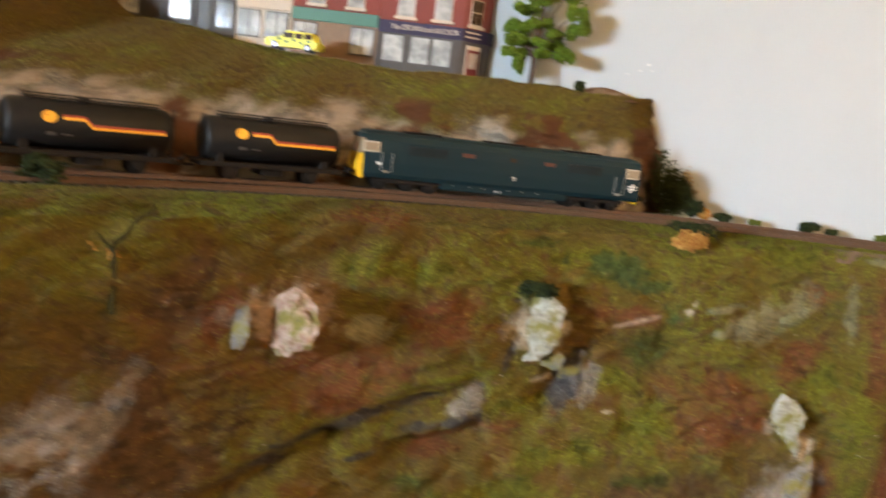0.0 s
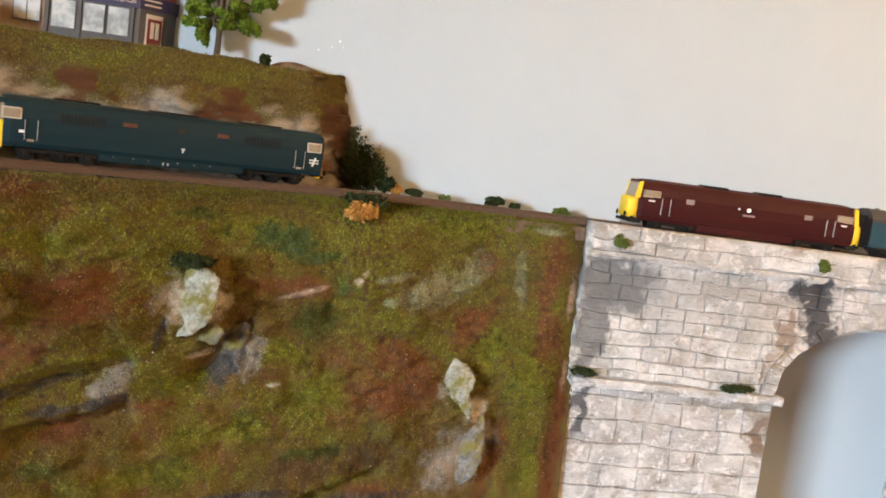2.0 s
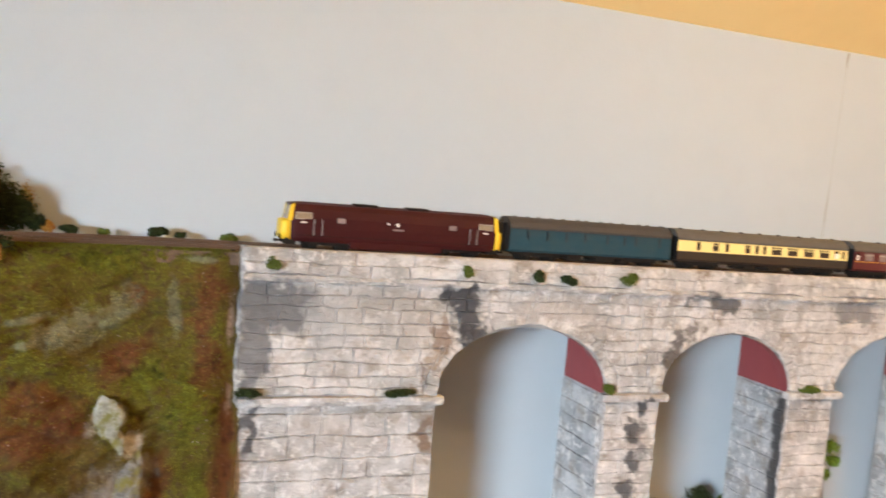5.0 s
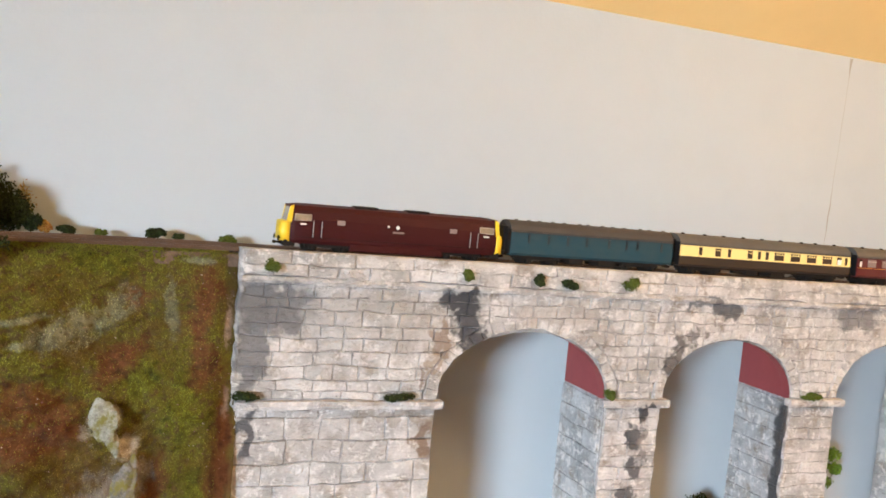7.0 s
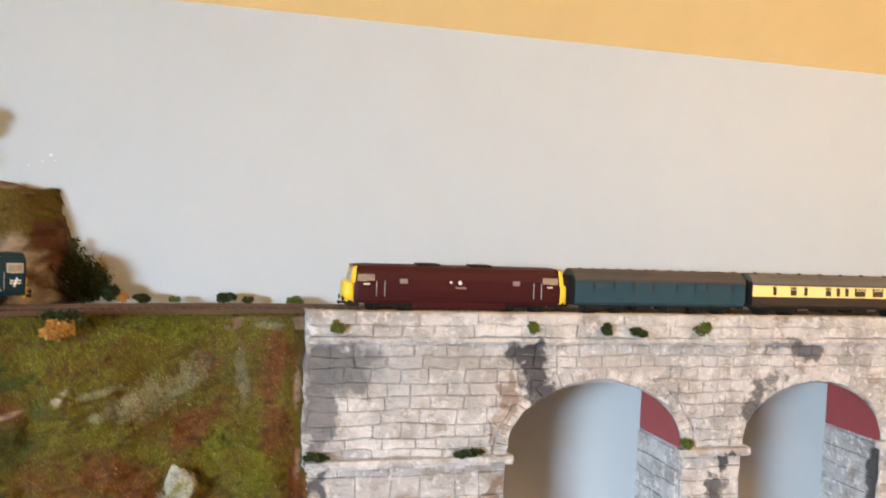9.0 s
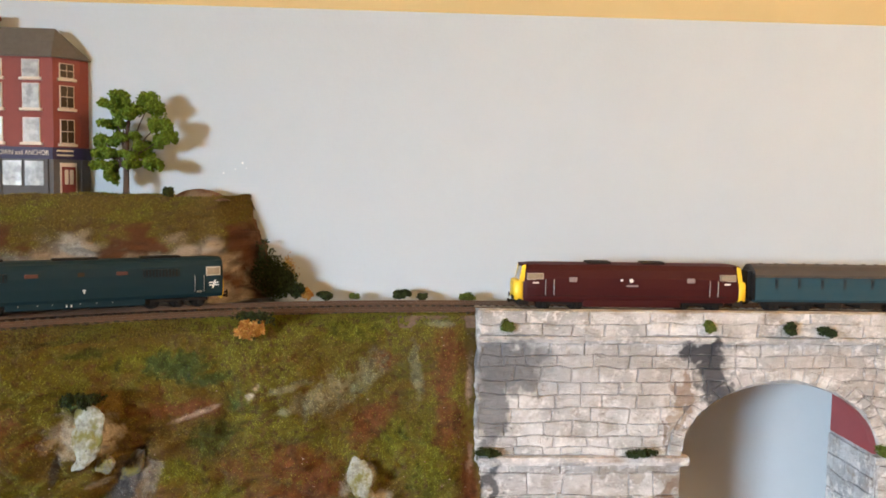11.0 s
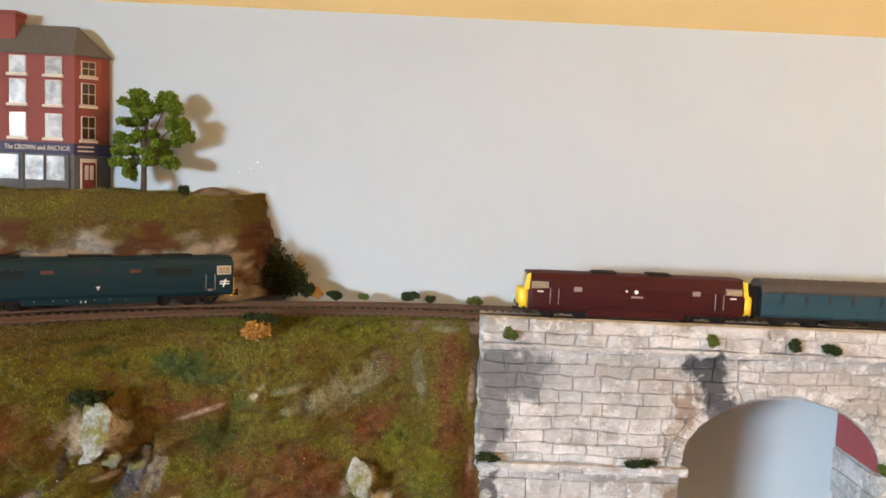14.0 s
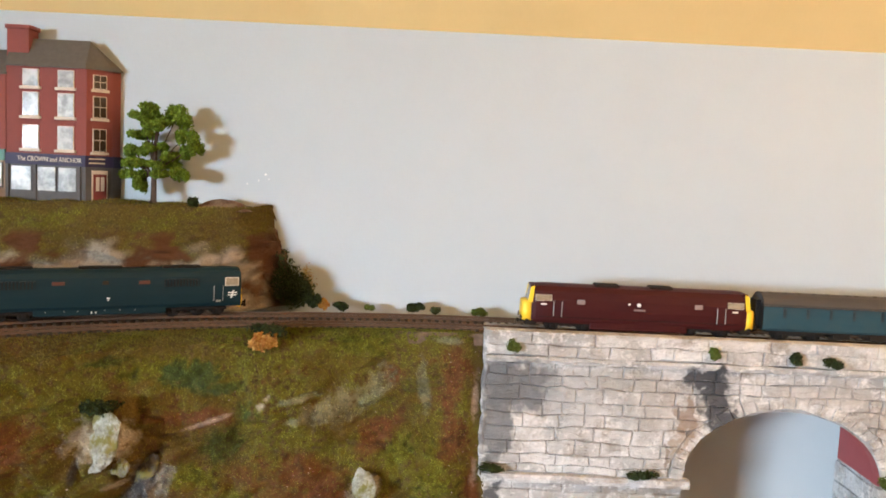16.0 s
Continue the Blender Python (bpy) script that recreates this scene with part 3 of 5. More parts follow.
def stone(pts, parent, name="stone", lift=0.0):
    o = slab([wob(*p) for p in pts], lift=lift)
    bmesh.ops.recalc_face_normals(o, faces=o.faces)
    if sum(p[0] for p in pts) / len(pts) > LIMIT:
        vs = [LOOSE.verts.new(v.co) for v in o.verts]
        o.verts.index_update()
        for f in o.faces:
            LOOSE.faces.new([vs[v.index] for v in f.verts])
        o.free()
    else:
        part(name, o, STONE, parent)


def course(x0, x1, z0, z1, wide, parent, clip=True, lift=0.0):
    x = x0
    while x < x1 - 0.002:
        w = wide * random.uniform(0.65, 1.45)
        xe = x1 if x1 - (x + w) < wide * 0.5 else x + w
        n = 5
        low = []
        for q in span(x, xe, n):
            u = under(q, RING + 0.001) if clip else None
            low.append((q, max(z0, u) if u else z0))
        top = [(q, z1) for q in span(xe, x, 3)]
        keep = [p for p in low if p[1] < z1 - 0.0012]
        if len(keep) == n:
            stone(low + top, parent, lift=lift)
        elif len(keep) >= 2:
            a, b = keep[0][0], keep[-1][0]
            stone(keep + [(q, z1) for q in span(b, a, 3)], parent, lift=lift)
        x = xe


# cornice, parapet and impost as solid mouldings under the stones
rows_z = [1.160, 1.1475, 1.135, 1.1205, 1.107, 1.0935, 1.079, 1.065, 1.053, 1.0455]
for z1, z0 in zip(rows_z, rows_z[1:]):
    course(V_X + 0.001, ARCHES[0][0] - 0.05, z0, z1, 0.028, body)
for z1, z0 in zip(rows_z, rows_z[1:]):
    course(ARCHES[0][0] - 0.05, XE, z0, z1, 0.021 if z1 > 1.13 else 0.017, body)
low_z = [1.0355, 1.0275, 1.0035, 0.981, 0.959, 0.937, 0.915, 0.893, 0.868, 0.842]
for z1, z0 in zip(low_z, low_z[1:]):
    course(V_X + 0.004, ARCHES[0][0] - ARCHES[0][1], z0, z1, 0.036, body, False)
for (c0, w0, h0), (c1, w1, h1) in zip(ARCHES, ARCHES[1:]):
    z1 = 1.0355
    while z1 > 0.85:
        z0 = z1 - random.uniform(0.012, 0.017)
        course(c0 + w0, c1 - w1, z0, z1, 0.027, body, False)
        z1 = z0
# voussoirs
for c, w, h in ARCHES:
    n = 25
    for i in range(n):
        a0, a1 = math.pi * i / n, math.pi * (i + 1) / n
        am = (a0 + a1) / 2
        inner = [(c + w * math.cos(a), SPRING + 0.002 + h * math.sin(a)) for a in (a0, am, a1)]
        outer = [(c + (w + RING) * math.cos(a), SPRING + 0.002 + (h + RING) * math.sin(a)) for a in (a1, am, a0)]
        stone(inner + outer, body, "voussoir", -0.0004)


def moulding(name, x0, x1, z0, z1, y, label=""):
    o = bmesh.new()
    rings = []
    for x in span(x0, x1, max(2, int((x1 - x0) / 0.008))):
        j = 0.0007 * fbm(x * 50, z0 * 9, 3, 2)
        rings.append([o.verts.new(p) for p in ((x, y + 0.012, z0 + j), (x, y + 0.002, z0 + j), (x, y, (z0 + z1) / 2 + j), (x, y + 0.001, z1 + j), (x, y + 0.012, z1 + j))])
    for a, b in zip(rings, rings[1:]):
        for i in range(5):
            o.faces.new((a[i], b[i], b[(i + 1) % 5], a[(i + 1) % 5]))
    o.faces.new(rings[0])
    o.faces.new(rings[-1][::-1])
    bmesh.ops.recalc_face_normals(o, faces=o.faces)
    return part(name, o, STONE, viaduct, label)


moulding("cornice", V_X - 0.001, XE, 1.160, 1.1665, FACE_Y - 0.0065)
moulding("impost", V_X + 0.001, ARCHES[0][0] - ARCHES[0][1] + 0.006, 1.036, 1.0445, FACE_Y - 0.008)
for (c0, w0, h0), (c1, w1, h1) in zip(ARCHES, ARCHES[1:]):
    moulding("impost", c0 + w0 - 0.007, c1 - w1 + 0.007, 1.036, 1.0445, FACE_Y - 0.009)
part("parapet", box(V_X + 0.001, XE, FACE_Y + 0.0005, FACE_Y + 0.012, 1.1668, PAR_Z - 0.0008), MORTAR, viaduct)
course(V_X, XE, 1.1668, 1.1795, 0.034, body, False, -0.0035)
course(V_X + 0.002, XE, 1.1795, PAR_Z, 0.05, body, False, -0.0035)
part("coping", box(V_X + 0.001, XE, FACE_Y - 0.0025, FACE_Y + 0.013, PAR_Z - 0.0012, PAR_Z + 0.0006, 0.0005), STONE, viaduct)
part("deck", box(V_X, XE, FACE_Y + 0.0125, BACK_Y, TRACK_Z - 0.004, TRACK_Z), TRACKBED, viaduct, "brown ballast on the deck")
GREYP = paint("grey_card", (0.17, 0.165, 0.16), 0.8, vary=0.6, other=(0.32, 0.31, 0.30), scale=30)
part("rear_parapet", box(0.442, XE, BACK_Y - 0.003, BACK_Y + 0.004, TRACK_Z - 0.002, 1.2005, 0.0006), GREYP, viaduct, "grey rear parapet strip")
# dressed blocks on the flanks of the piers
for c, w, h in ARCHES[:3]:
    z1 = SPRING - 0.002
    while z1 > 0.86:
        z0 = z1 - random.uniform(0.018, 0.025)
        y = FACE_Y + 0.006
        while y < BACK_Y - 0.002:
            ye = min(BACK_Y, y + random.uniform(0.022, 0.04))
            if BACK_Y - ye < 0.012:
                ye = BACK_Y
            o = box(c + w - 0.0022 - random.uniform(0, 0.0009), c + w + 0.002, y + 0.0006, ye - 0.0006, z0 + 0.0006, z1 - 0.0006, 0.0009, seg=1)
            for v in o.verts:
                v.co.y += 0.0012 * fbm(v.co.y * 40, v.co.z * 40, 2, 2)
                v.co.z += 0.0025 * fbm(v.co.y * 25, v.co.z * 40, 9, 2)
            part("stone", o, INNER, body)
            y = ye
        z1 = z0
if LOOSE.verts:
    tagged(part("stone_facing", LOOSE, STONE, viaduct), kind="stuff")

# rough plaster ridge where the abutment meets the bank
rg = bmesh.new()
rings = []
for z in span(BASE_Z, PAR_Z + 0.001, 150):
    lower = 0.003 if z < 1.04 else 0.0
    w = 0.0040 + 0.0055 * fbm(z * 60, 2, 8, 5)
    x = V_X + lower + 0.0035 * fbm(z * 55, 5, 1, 5)
    f = FACE_Y - 0.0012 - 0.0030 * abs(fbm(z * 90, 1, 3, 5))
    rings.append([rg.verts.new(p) for p in ((x - 0.003, FACE_Y + 0.012, z), (x - 0.0025, f + 0.002, z), (x, f, z), (x + w * 0.6, f + 0.0012, z), (x + w, FACE_Y + 0.0012, z), (x + w, FACE_Y + 0.012, z))])
for a, b in zip(rings, rings[1:]):
    for i in range(6):
        rg.faces.new((a[i], a[(i + 1) % 6], b[(i + 1) % 6], b[i]))
rg.faces.new(rings[-1])
bmesh.ops.recalc_face_normals(rg, faces=rg.faces)
part("plaster_ridge", rg, STONE, viaduct, "rough white plaster edge", True)

# ---- rolling stock ----
BLACK = paint("black_plastic", (0.011, 0.010, 0.010), 0.5, vary=0.4, other=(0.02, 0.017, 0.015), spec=0.2)
UNDER = paint("underframe", (0.012, 0.010, 0.009), 0.8, vary=0.6, other=(0.028, 0.020, 0.015), spec=0.12)
BLUE = paint("rail_blue", (0.0050, 0.0215, 0.0290), 0.55, vary=0.3, other=(0.010, 0.016, 0.018), spec=0.2)
VANBLUE = paint("van_blue", (0.014, 0.050, 0.070), 0.65, vary=0.35, other=(0.05, 0.06, 0.055), spec=0.2)
MAROON = paint("maroon", (0.040, 0.0052, 0.0062), 0.5, vary=0.3, spec=0.2)
CRIMSON = paint("coach_maroon", (0.085, 0.007, 0.011), 0.38, vary=0.25)
YELLOW = paint("warning_yellow", (0.80, 0.52, 0.025), 0.45, vary=0.15)
CREAM = paint("cream", (0.80, 0.62, 0.24), 0.42, vary=0.12, other=(0.6, 0.5, 0.25))
CHOC = paint("chocolate", (0.032, 0.020, 0.014), 0.45, vary=0.3)
ROOFG = paint("roof_grey", (0.095, 0.086, 0.076), 0.75, vary=0.5, other=(0.06, 0.052, 0.045))
SILVER = paint("tank_grey", (0.42, 0.41, 0.40), 0.45, vary=0.2, other=(0.3, 0.28, 0.26))
TANKRED = paint("tank_red", (0.52, 0.030, 0.028), 0.40, vary=0.2)
STRIPEO = paint("stripe_yellow", (0.85, 0.42, 0.03), 0.5, vary=0.05)
STRIPER = paint("stripe_red", (0.30, 0.030, 0.015), 0.5, vary=0.05)
WHITE = paint("white_print", (0.78, 0.76, 0.72), 0.5, vary=0.1)
PALEWIN = paint("cab_glazing", (0.34, 0.27, 0.19), 0.15, vary=0.6, scale=250)
FRAMEC = paint("cab_frame", (0.52, 0.46, 0.37), 0.5, vary=0.2)
RAILW = paint("handrail_paint", (0.30, 0.29, 0.275), 0.5, vary=0.2)
DARKWIN = paint("dark_glazing", (0.05, 0.032, 0.022), 0.10, vary=0.3)
GREYWIN = paint("grey_glazing", (0.26, 0.20, 0.19), 0.12, vary=0.5, scale=200)
PLATE = paint("plate_brown", (0.10, 0.028, 0.016), 0.5, vary=0.2)
VANWIN = paint("van_glazing", (0.010, 0.018, 0.024), 0.3, vary=0.3)
VANROOF = paint("van_roof", (0.050, 0.042, 0.037), 0.8, vary=0.5)
STEEL = paint("bright_steel", (0.45, 0.42, 0.38), 0.3, 0.9, 0.2)


def chip(parent, name, x0, x1, z0, z1, material, y=0.0180, label="", thick=0.0006, both=False, bevel=0.0):
    """A flat fitting standing proud of a vehicle's side."""
    o = box(x0, x1, -y - thick / 2, -y + thick, z0, z1, bevel, seg=1)
    if both:
        part(name, box(x0, x1, y - thick, y + thick / 2, z0, z1, bevel, seg=1), material, parent, label)
    return part(name, o, material, parent, label)


def wheelset(parent, x, r=0.0062):
    o = bmesh.new()
    for side in (-1, 1):
        rod((x, side * 0.0086, r), (x, side * 0.0070, r), r, 20, bm=o)
        rod((x, side * 0.0070, r), (x, side * 0.0062, r), r + 0.0007, 20, bm=o)
    rod((x, -0.010, r), (x, 0.010, r), 0.0011, 8, bm=o)
    w = part("wheelset", o, UNDER, parent)
    h = rod((x, -0.0125, r), (x, -0.0115, r), 0.0016, 10)
    part("axle_box", h, STEEL, w)


def bogie(parent, x, axles, r=0.0062):
    half = max(axles) + 0.008
    o = bmesh.new()
    for side in (-1, 1):
        box(x - half, x + half, side * 0.0125 - 0.001, side * 0.0125 + 0.001, 0.0065, 0.0098, 0.0006, o, 1)
        for a in axles:
            box(x + a - 0.0022, x + a + 0.0022, side * 0.0125 - 0.0018, side * 0.0125 + 0.0018, 0.0038, 0.0085, 0.0005, o, 1)
            for q in (-0.0045, 0.0045):
                rod((x + a + q, side * 0.0125, 0.0042), (x + a + q, side * 0.0125, 0.0082), 0.0009, 8, bm=o)
    box(x - 0.006, x + 0.006, -0.012, 0.012, 0.006, 0.011, 0.0005, o, 1)
    b = part("bogie", o, UNDER, parent)
    for a in axles:
        wheelset(b, x + a, r)


def buffers(parent, x, d):
    for side in (-1, 1):
        o = rod((x, side * 0.0115, 0.0135), (x + d * 0.0045, side * 0.0115, 0.0135), 0.0009, 8)
        rod((x + d * 0.0045, side * 0.0115, 0.0135), (x + d * 0.0053, side * 0.0115, 0.0135), 0.0026, 12, bm=o)
        part("buffer", o, UNDER, parent)
    o = box(min(x, x + d * 0.007), max(x, x + d * 0.007), -0.0012, 0.0012, 0.0075, 0.0095, 0.0004, seg=1)
    box(min(x + d * 0.0055, x + d * 0.008), max(x + d * 0.0055, x + d * 0.008), -0.004, 0.004, 0.0072, 0.0098, 0.0004, o, 1)
    part("coupling", o, UNDER, parent)


def blue_locomotive(m):
    e = empty("diesel_locomotive", m, "dark blue model diesel locomotive with yellow cab front", "locomotive")
    sec = [(-0.0160, 0.0105), (-0.0176, 0.014), (-0.0180, 0.024), (-0.0177, 0.034), (-0.0168, 0.0415), (-0.0140, 0.0460), (-0.0085, 0.0488), (0, 0.0497)]
    sec += [(-y, z) for y, z in sec[-2::-1]]
    part("body", along(sec, [(-0.1300, 0.94, 0.985, 0.0), (-0.1255, 1, 1, 0), (0.1255, 1, 1, 0), (0.1345, 0.95, 0.985, 0.0)]), BLUE, e)
    for d in (-1, 1):
        root = 0.1290 if d < 0 else 0.1342
        nose = prism([(d * root, 0.0085), (d * 0.1345, 0.0090), (d * 0.1362, 0.0150), (d * 0.1352, 0.0290), (d * root, 0.0300)], -0.0155, 0.0155)
        bmesh.ops.bevel(nose, geom=nose.edges[:], offset=0.0012, segments=2, affect="EDGES")
        n = part("nose", nose, YELLOW, e, "yellow warning panel")
        screen = prism([(d * 0.1290, 0.0296), (d * 0.1350, 0.0296), (d * 0.1322, 0.0425), (d * 0.1290, 0.0425)], -0.0145, 0.0145)
        part("windscreen", screen, PALEWIN, n, "pale glazed windscreen")
        brow = box(min(d * 0.1275, d * 0.1345), max(d * 0.1275, d * 0.1345), -0.0150, 0.0150, 0.0422, 0.0466, 0.0014)
        part("brow", brow, BLUE, e)
        x0, x1 = sorted((d * 0.1185, d * 0.1312))
        f = chip(e, "cab_window", x0 - 0.0008, x1 + 0.0006, 0.0315, 0.0402, FRAMEC, 0.0176, "pale framed cab side window", both=True)
        chip(f, "pane", x0 + 0.0004, x1 - 0.0006, 0.0325, 0.0392, PALEWIN, 0.0182, both=True)
        for q in (0.1065, 0.1155):
            for side in (-1, 1):
                h = rod((d * q, side * 0.0189, 0.0165), (d * q, side * 0.0189, 0.0315), 0.00034, 6)
                for z in (0.0165, 0.0315):
                    rod((d * q, side * 0.0189, z), (d * q, side * 0.0172, z), 0.0004, 6, bm=h)
                part("handrail", h, RAILW, e, "pale handrail")
        chip(e, "doorstep", min(d * 0.1085, d * 0.1135), max(d * 0.1085, d * 0.1135), 0.0152, 0.0170, STEEL, 0.0180)
        g = chip(e, "grille", min(d * 0.058, d * 0.092), max(d * 0.058, d * 0.092), 0.0318, 0.0392, BLACK, 0.0178, "dark ventilation grille", both=True)
        for k in range(11):
            xx = min(d * 0.058, d * 0.092) + 0.0012 + k * 0.0031
            chip(g, "slat", xx, xx + 0.0012, 0.0322, 0.0388, BLUE, 0.0182)
        bogie(e, d * 0.0900, (-0.0225, 0.002, 0.0225), 0.0068)
        buffers(e, d * 0.1350, d)
    for x0, x1 in ((-0.044, -0.033), (0.034, 0.044)):
        chip(e, "nameplate", x0, x1, 0.0350, 0.0382, PLATE, 0.0178, "small red-brown nameplate")
    chip(e, "window", 0.0005, 0.0060, 0.0350, 0.0385, DARKWIN, 0.0178)
    skirt = box(-0.060, 0.060, -0.0162, 0.0162, 0.0050, 0.0120, 0.001)
    part("skirt", skirt, BLUE, e)
    for x in (-0.050, -0.034, -0.022, 0.002, 0.016, 0.03):
        chip(e, "print", x, x + 0.0010, 0.0090, 0.0098, STEEL, 0.0163)
    for x in (-0.010, -0.006):
        chip(e, "print", x, x + 0.0012, 0.0066, 0.0088, WHITE, 0.0163)
    chip(e, "print", 0.004, 0.0072, 0.0212, 0.0224, WHITE, 0.0181)
    chip(e, "print", 0.0050, 0.0062, 0.0188, 0.0212, WHITE, 0.0181)
    chip(e, "number_bar", -0.1195, -0.1155, 0.0215, 0.0236, WHITE, 0.0181)
    # white double-arrow emblem as plain bars
    for z in (0.0215, 0.0240):
        chip(e, "emblem_bar", 0.1205, 0.1300, z, z + 0.0010, WHITE, 0.0181)
    o = prism([(0.1232, 0.0190), (0.1247, 0.0190), (0.1272, 0.0270), (0.1257, 0.0270)], -0.0187, -0.0178)
    part("emblem_bar", o, WHITE, e)
    for x0, x1 in ((-0.094, -0.060), (0.058, 0.096), (-0.02, 0.02)):
        part("roof_vent", box(x0, x1, -0.006, 0.006, 0.0488, 0.0508, 0.0008), UNDER, e)
    return e


def maroon_locomotive(m):
    e = empty("diesel_locomotive", m, "maroon model diesel locomotive with rounded yellow noses", "locomotive")
    sec = [(-0.0155, 0.0095), (-0.0172, 0.013), (-0.0178, 0.024), (-0.0172, 0.034), (-0.0155, 0.0420), (-0.0110, 0.0468), (-0.0050, 0.0487), (0, 0.0490)]
    sec += [(-y, z) for y, z in sec[-2::-1]]
    st = [(-0.1110, 0.90, 0.965, 0.0003), (-0.1065, 0.96, 0.99, 0), (-0.098, 1, 1, 0), (0.098, 1, 1, 0), (0.1065, 0.96, 0.99, 0), (0.1110, 0.90, 0.965, 0.0003)]
    part("body", along(sec, st), MAROON, e, smooth=False)
    for d in (-1, 1):
        low = [(-0.0148, 0.011), (-0.0152, 0.020), (-0.0146, 0.0285), (-0.0120, 0.0312), (0.0120, 0.0312), (0.0146, 0.0285), (0.0152, 0.020), (0.0148, 0.011)]
        n = part("nose", along(low, [(d * 0.1105, 1.03, 1, 0), (d * 0.1165, 0.97, 0.99, 0), (d * 0.1192, 0.88, 0.95, 0.0007), (d * 0.1205, 0.70, 0.85, 0.003)]), YELLOW, e, "bulging yellow nose", True)
        for side in (-1, 1):
            part("pillar", prism([(d * 0.1100, 0.0300), (d * 0.1150, 0.0300), (d * 0.1122, 0.0455), (d * 0.1085, 0.0470)], side * 0.0150 - 0.0010, side * 0.0150 + 0.0010), YELLOW, n)
        part("windscreen", prism([(d * 0.1100, 0.0300), (d * 0.1148, 0.0310), (d * 0.1116, 0.0452), (d * 0.1090, 0.0455)], -0.0140, 0.0140), PALEWIN, n)
        part("brow", box(min(d * 0.106, d * 0.1125), max(d * 0.106, d * 0.1125), -0.0125, 0.0125, 0.0445, 0.0474, 0.001), MAROON, e)
        x0, x1 = sorted((d * 0.0905, d * 0.1075))
        f = chip(e, "cab_window", x0, x1, 0.0318, 0.0388, STEEL, 0.0170, "framed cab side window", both=True)
        chip(f, "pane", x0 + 0.001, x1 - 0.001, 0.0328, 0.0378, PALEWIN, 0.0176, both=True)
        for q in (0.0800, 0.0885):
            for side in (-1, 1):
                part("handrail", rod((d * q, side * 0.0187, 0.0165), (d * q, side * 0.0187, 0.0325), 0.00042, 6), RAILW, e)
        chip(e, "number_bar", min(d * 0.0955, d * 0.1015), max(d * 0.0955, d * 0.1015), 0.0282, 0.0296, WHITE, 0.0176)
        chip(e, "window", min(d * 0.0565, d * 0.0645), max(d * 0.0565, d * 0.0645), 0.0300, 0.0348, GREYWIN, 0.0174, "small grey engine room window", both=True)
        bogie(e, d * 0.0720, (-0.0165, 0.0165), 0.0068)
        buffers(e, d * 0.1165, d)
        part("fairing", box(min(d * 0.1050, d * 0.1165), max(d * 0.1050, d * 0.1165), -0.0150, 0.0150, 0.0060, 0.0125, 0.001), UNDER, e)
    part("skirt", box(-0.0500, 0.0500, -0.0165, 0.0165, 0.0045, 0.0120, 0.001), MAROON, e)
    chip(e, "band", -0.104, 0.104, 0.0158, 0.0162, UNDER, 0.0178)
    chip(e, "nameplate", -0.0060, 0.0060, 0.0256, 0.0276, GREYWIN, 0.0177)
    part("emblem", rod((-0.0010, -0.0174, 0.0318), (-0.0010, -0.0183, 0.0318), 0.0020, 12), WHITE, e)
    chip(e, "print", -0.0120, -0.0098, 0.0312, 0.0332, WHITE, 0.0177)
    for x0, x1 in ((-0.045, -0.020), (0.012, 0.036)):
        part("roof_vent", box(x0, x1, -0.008, 0.008, 0.0478, 0.0502, 0.0008), UNDER, e)
    return e


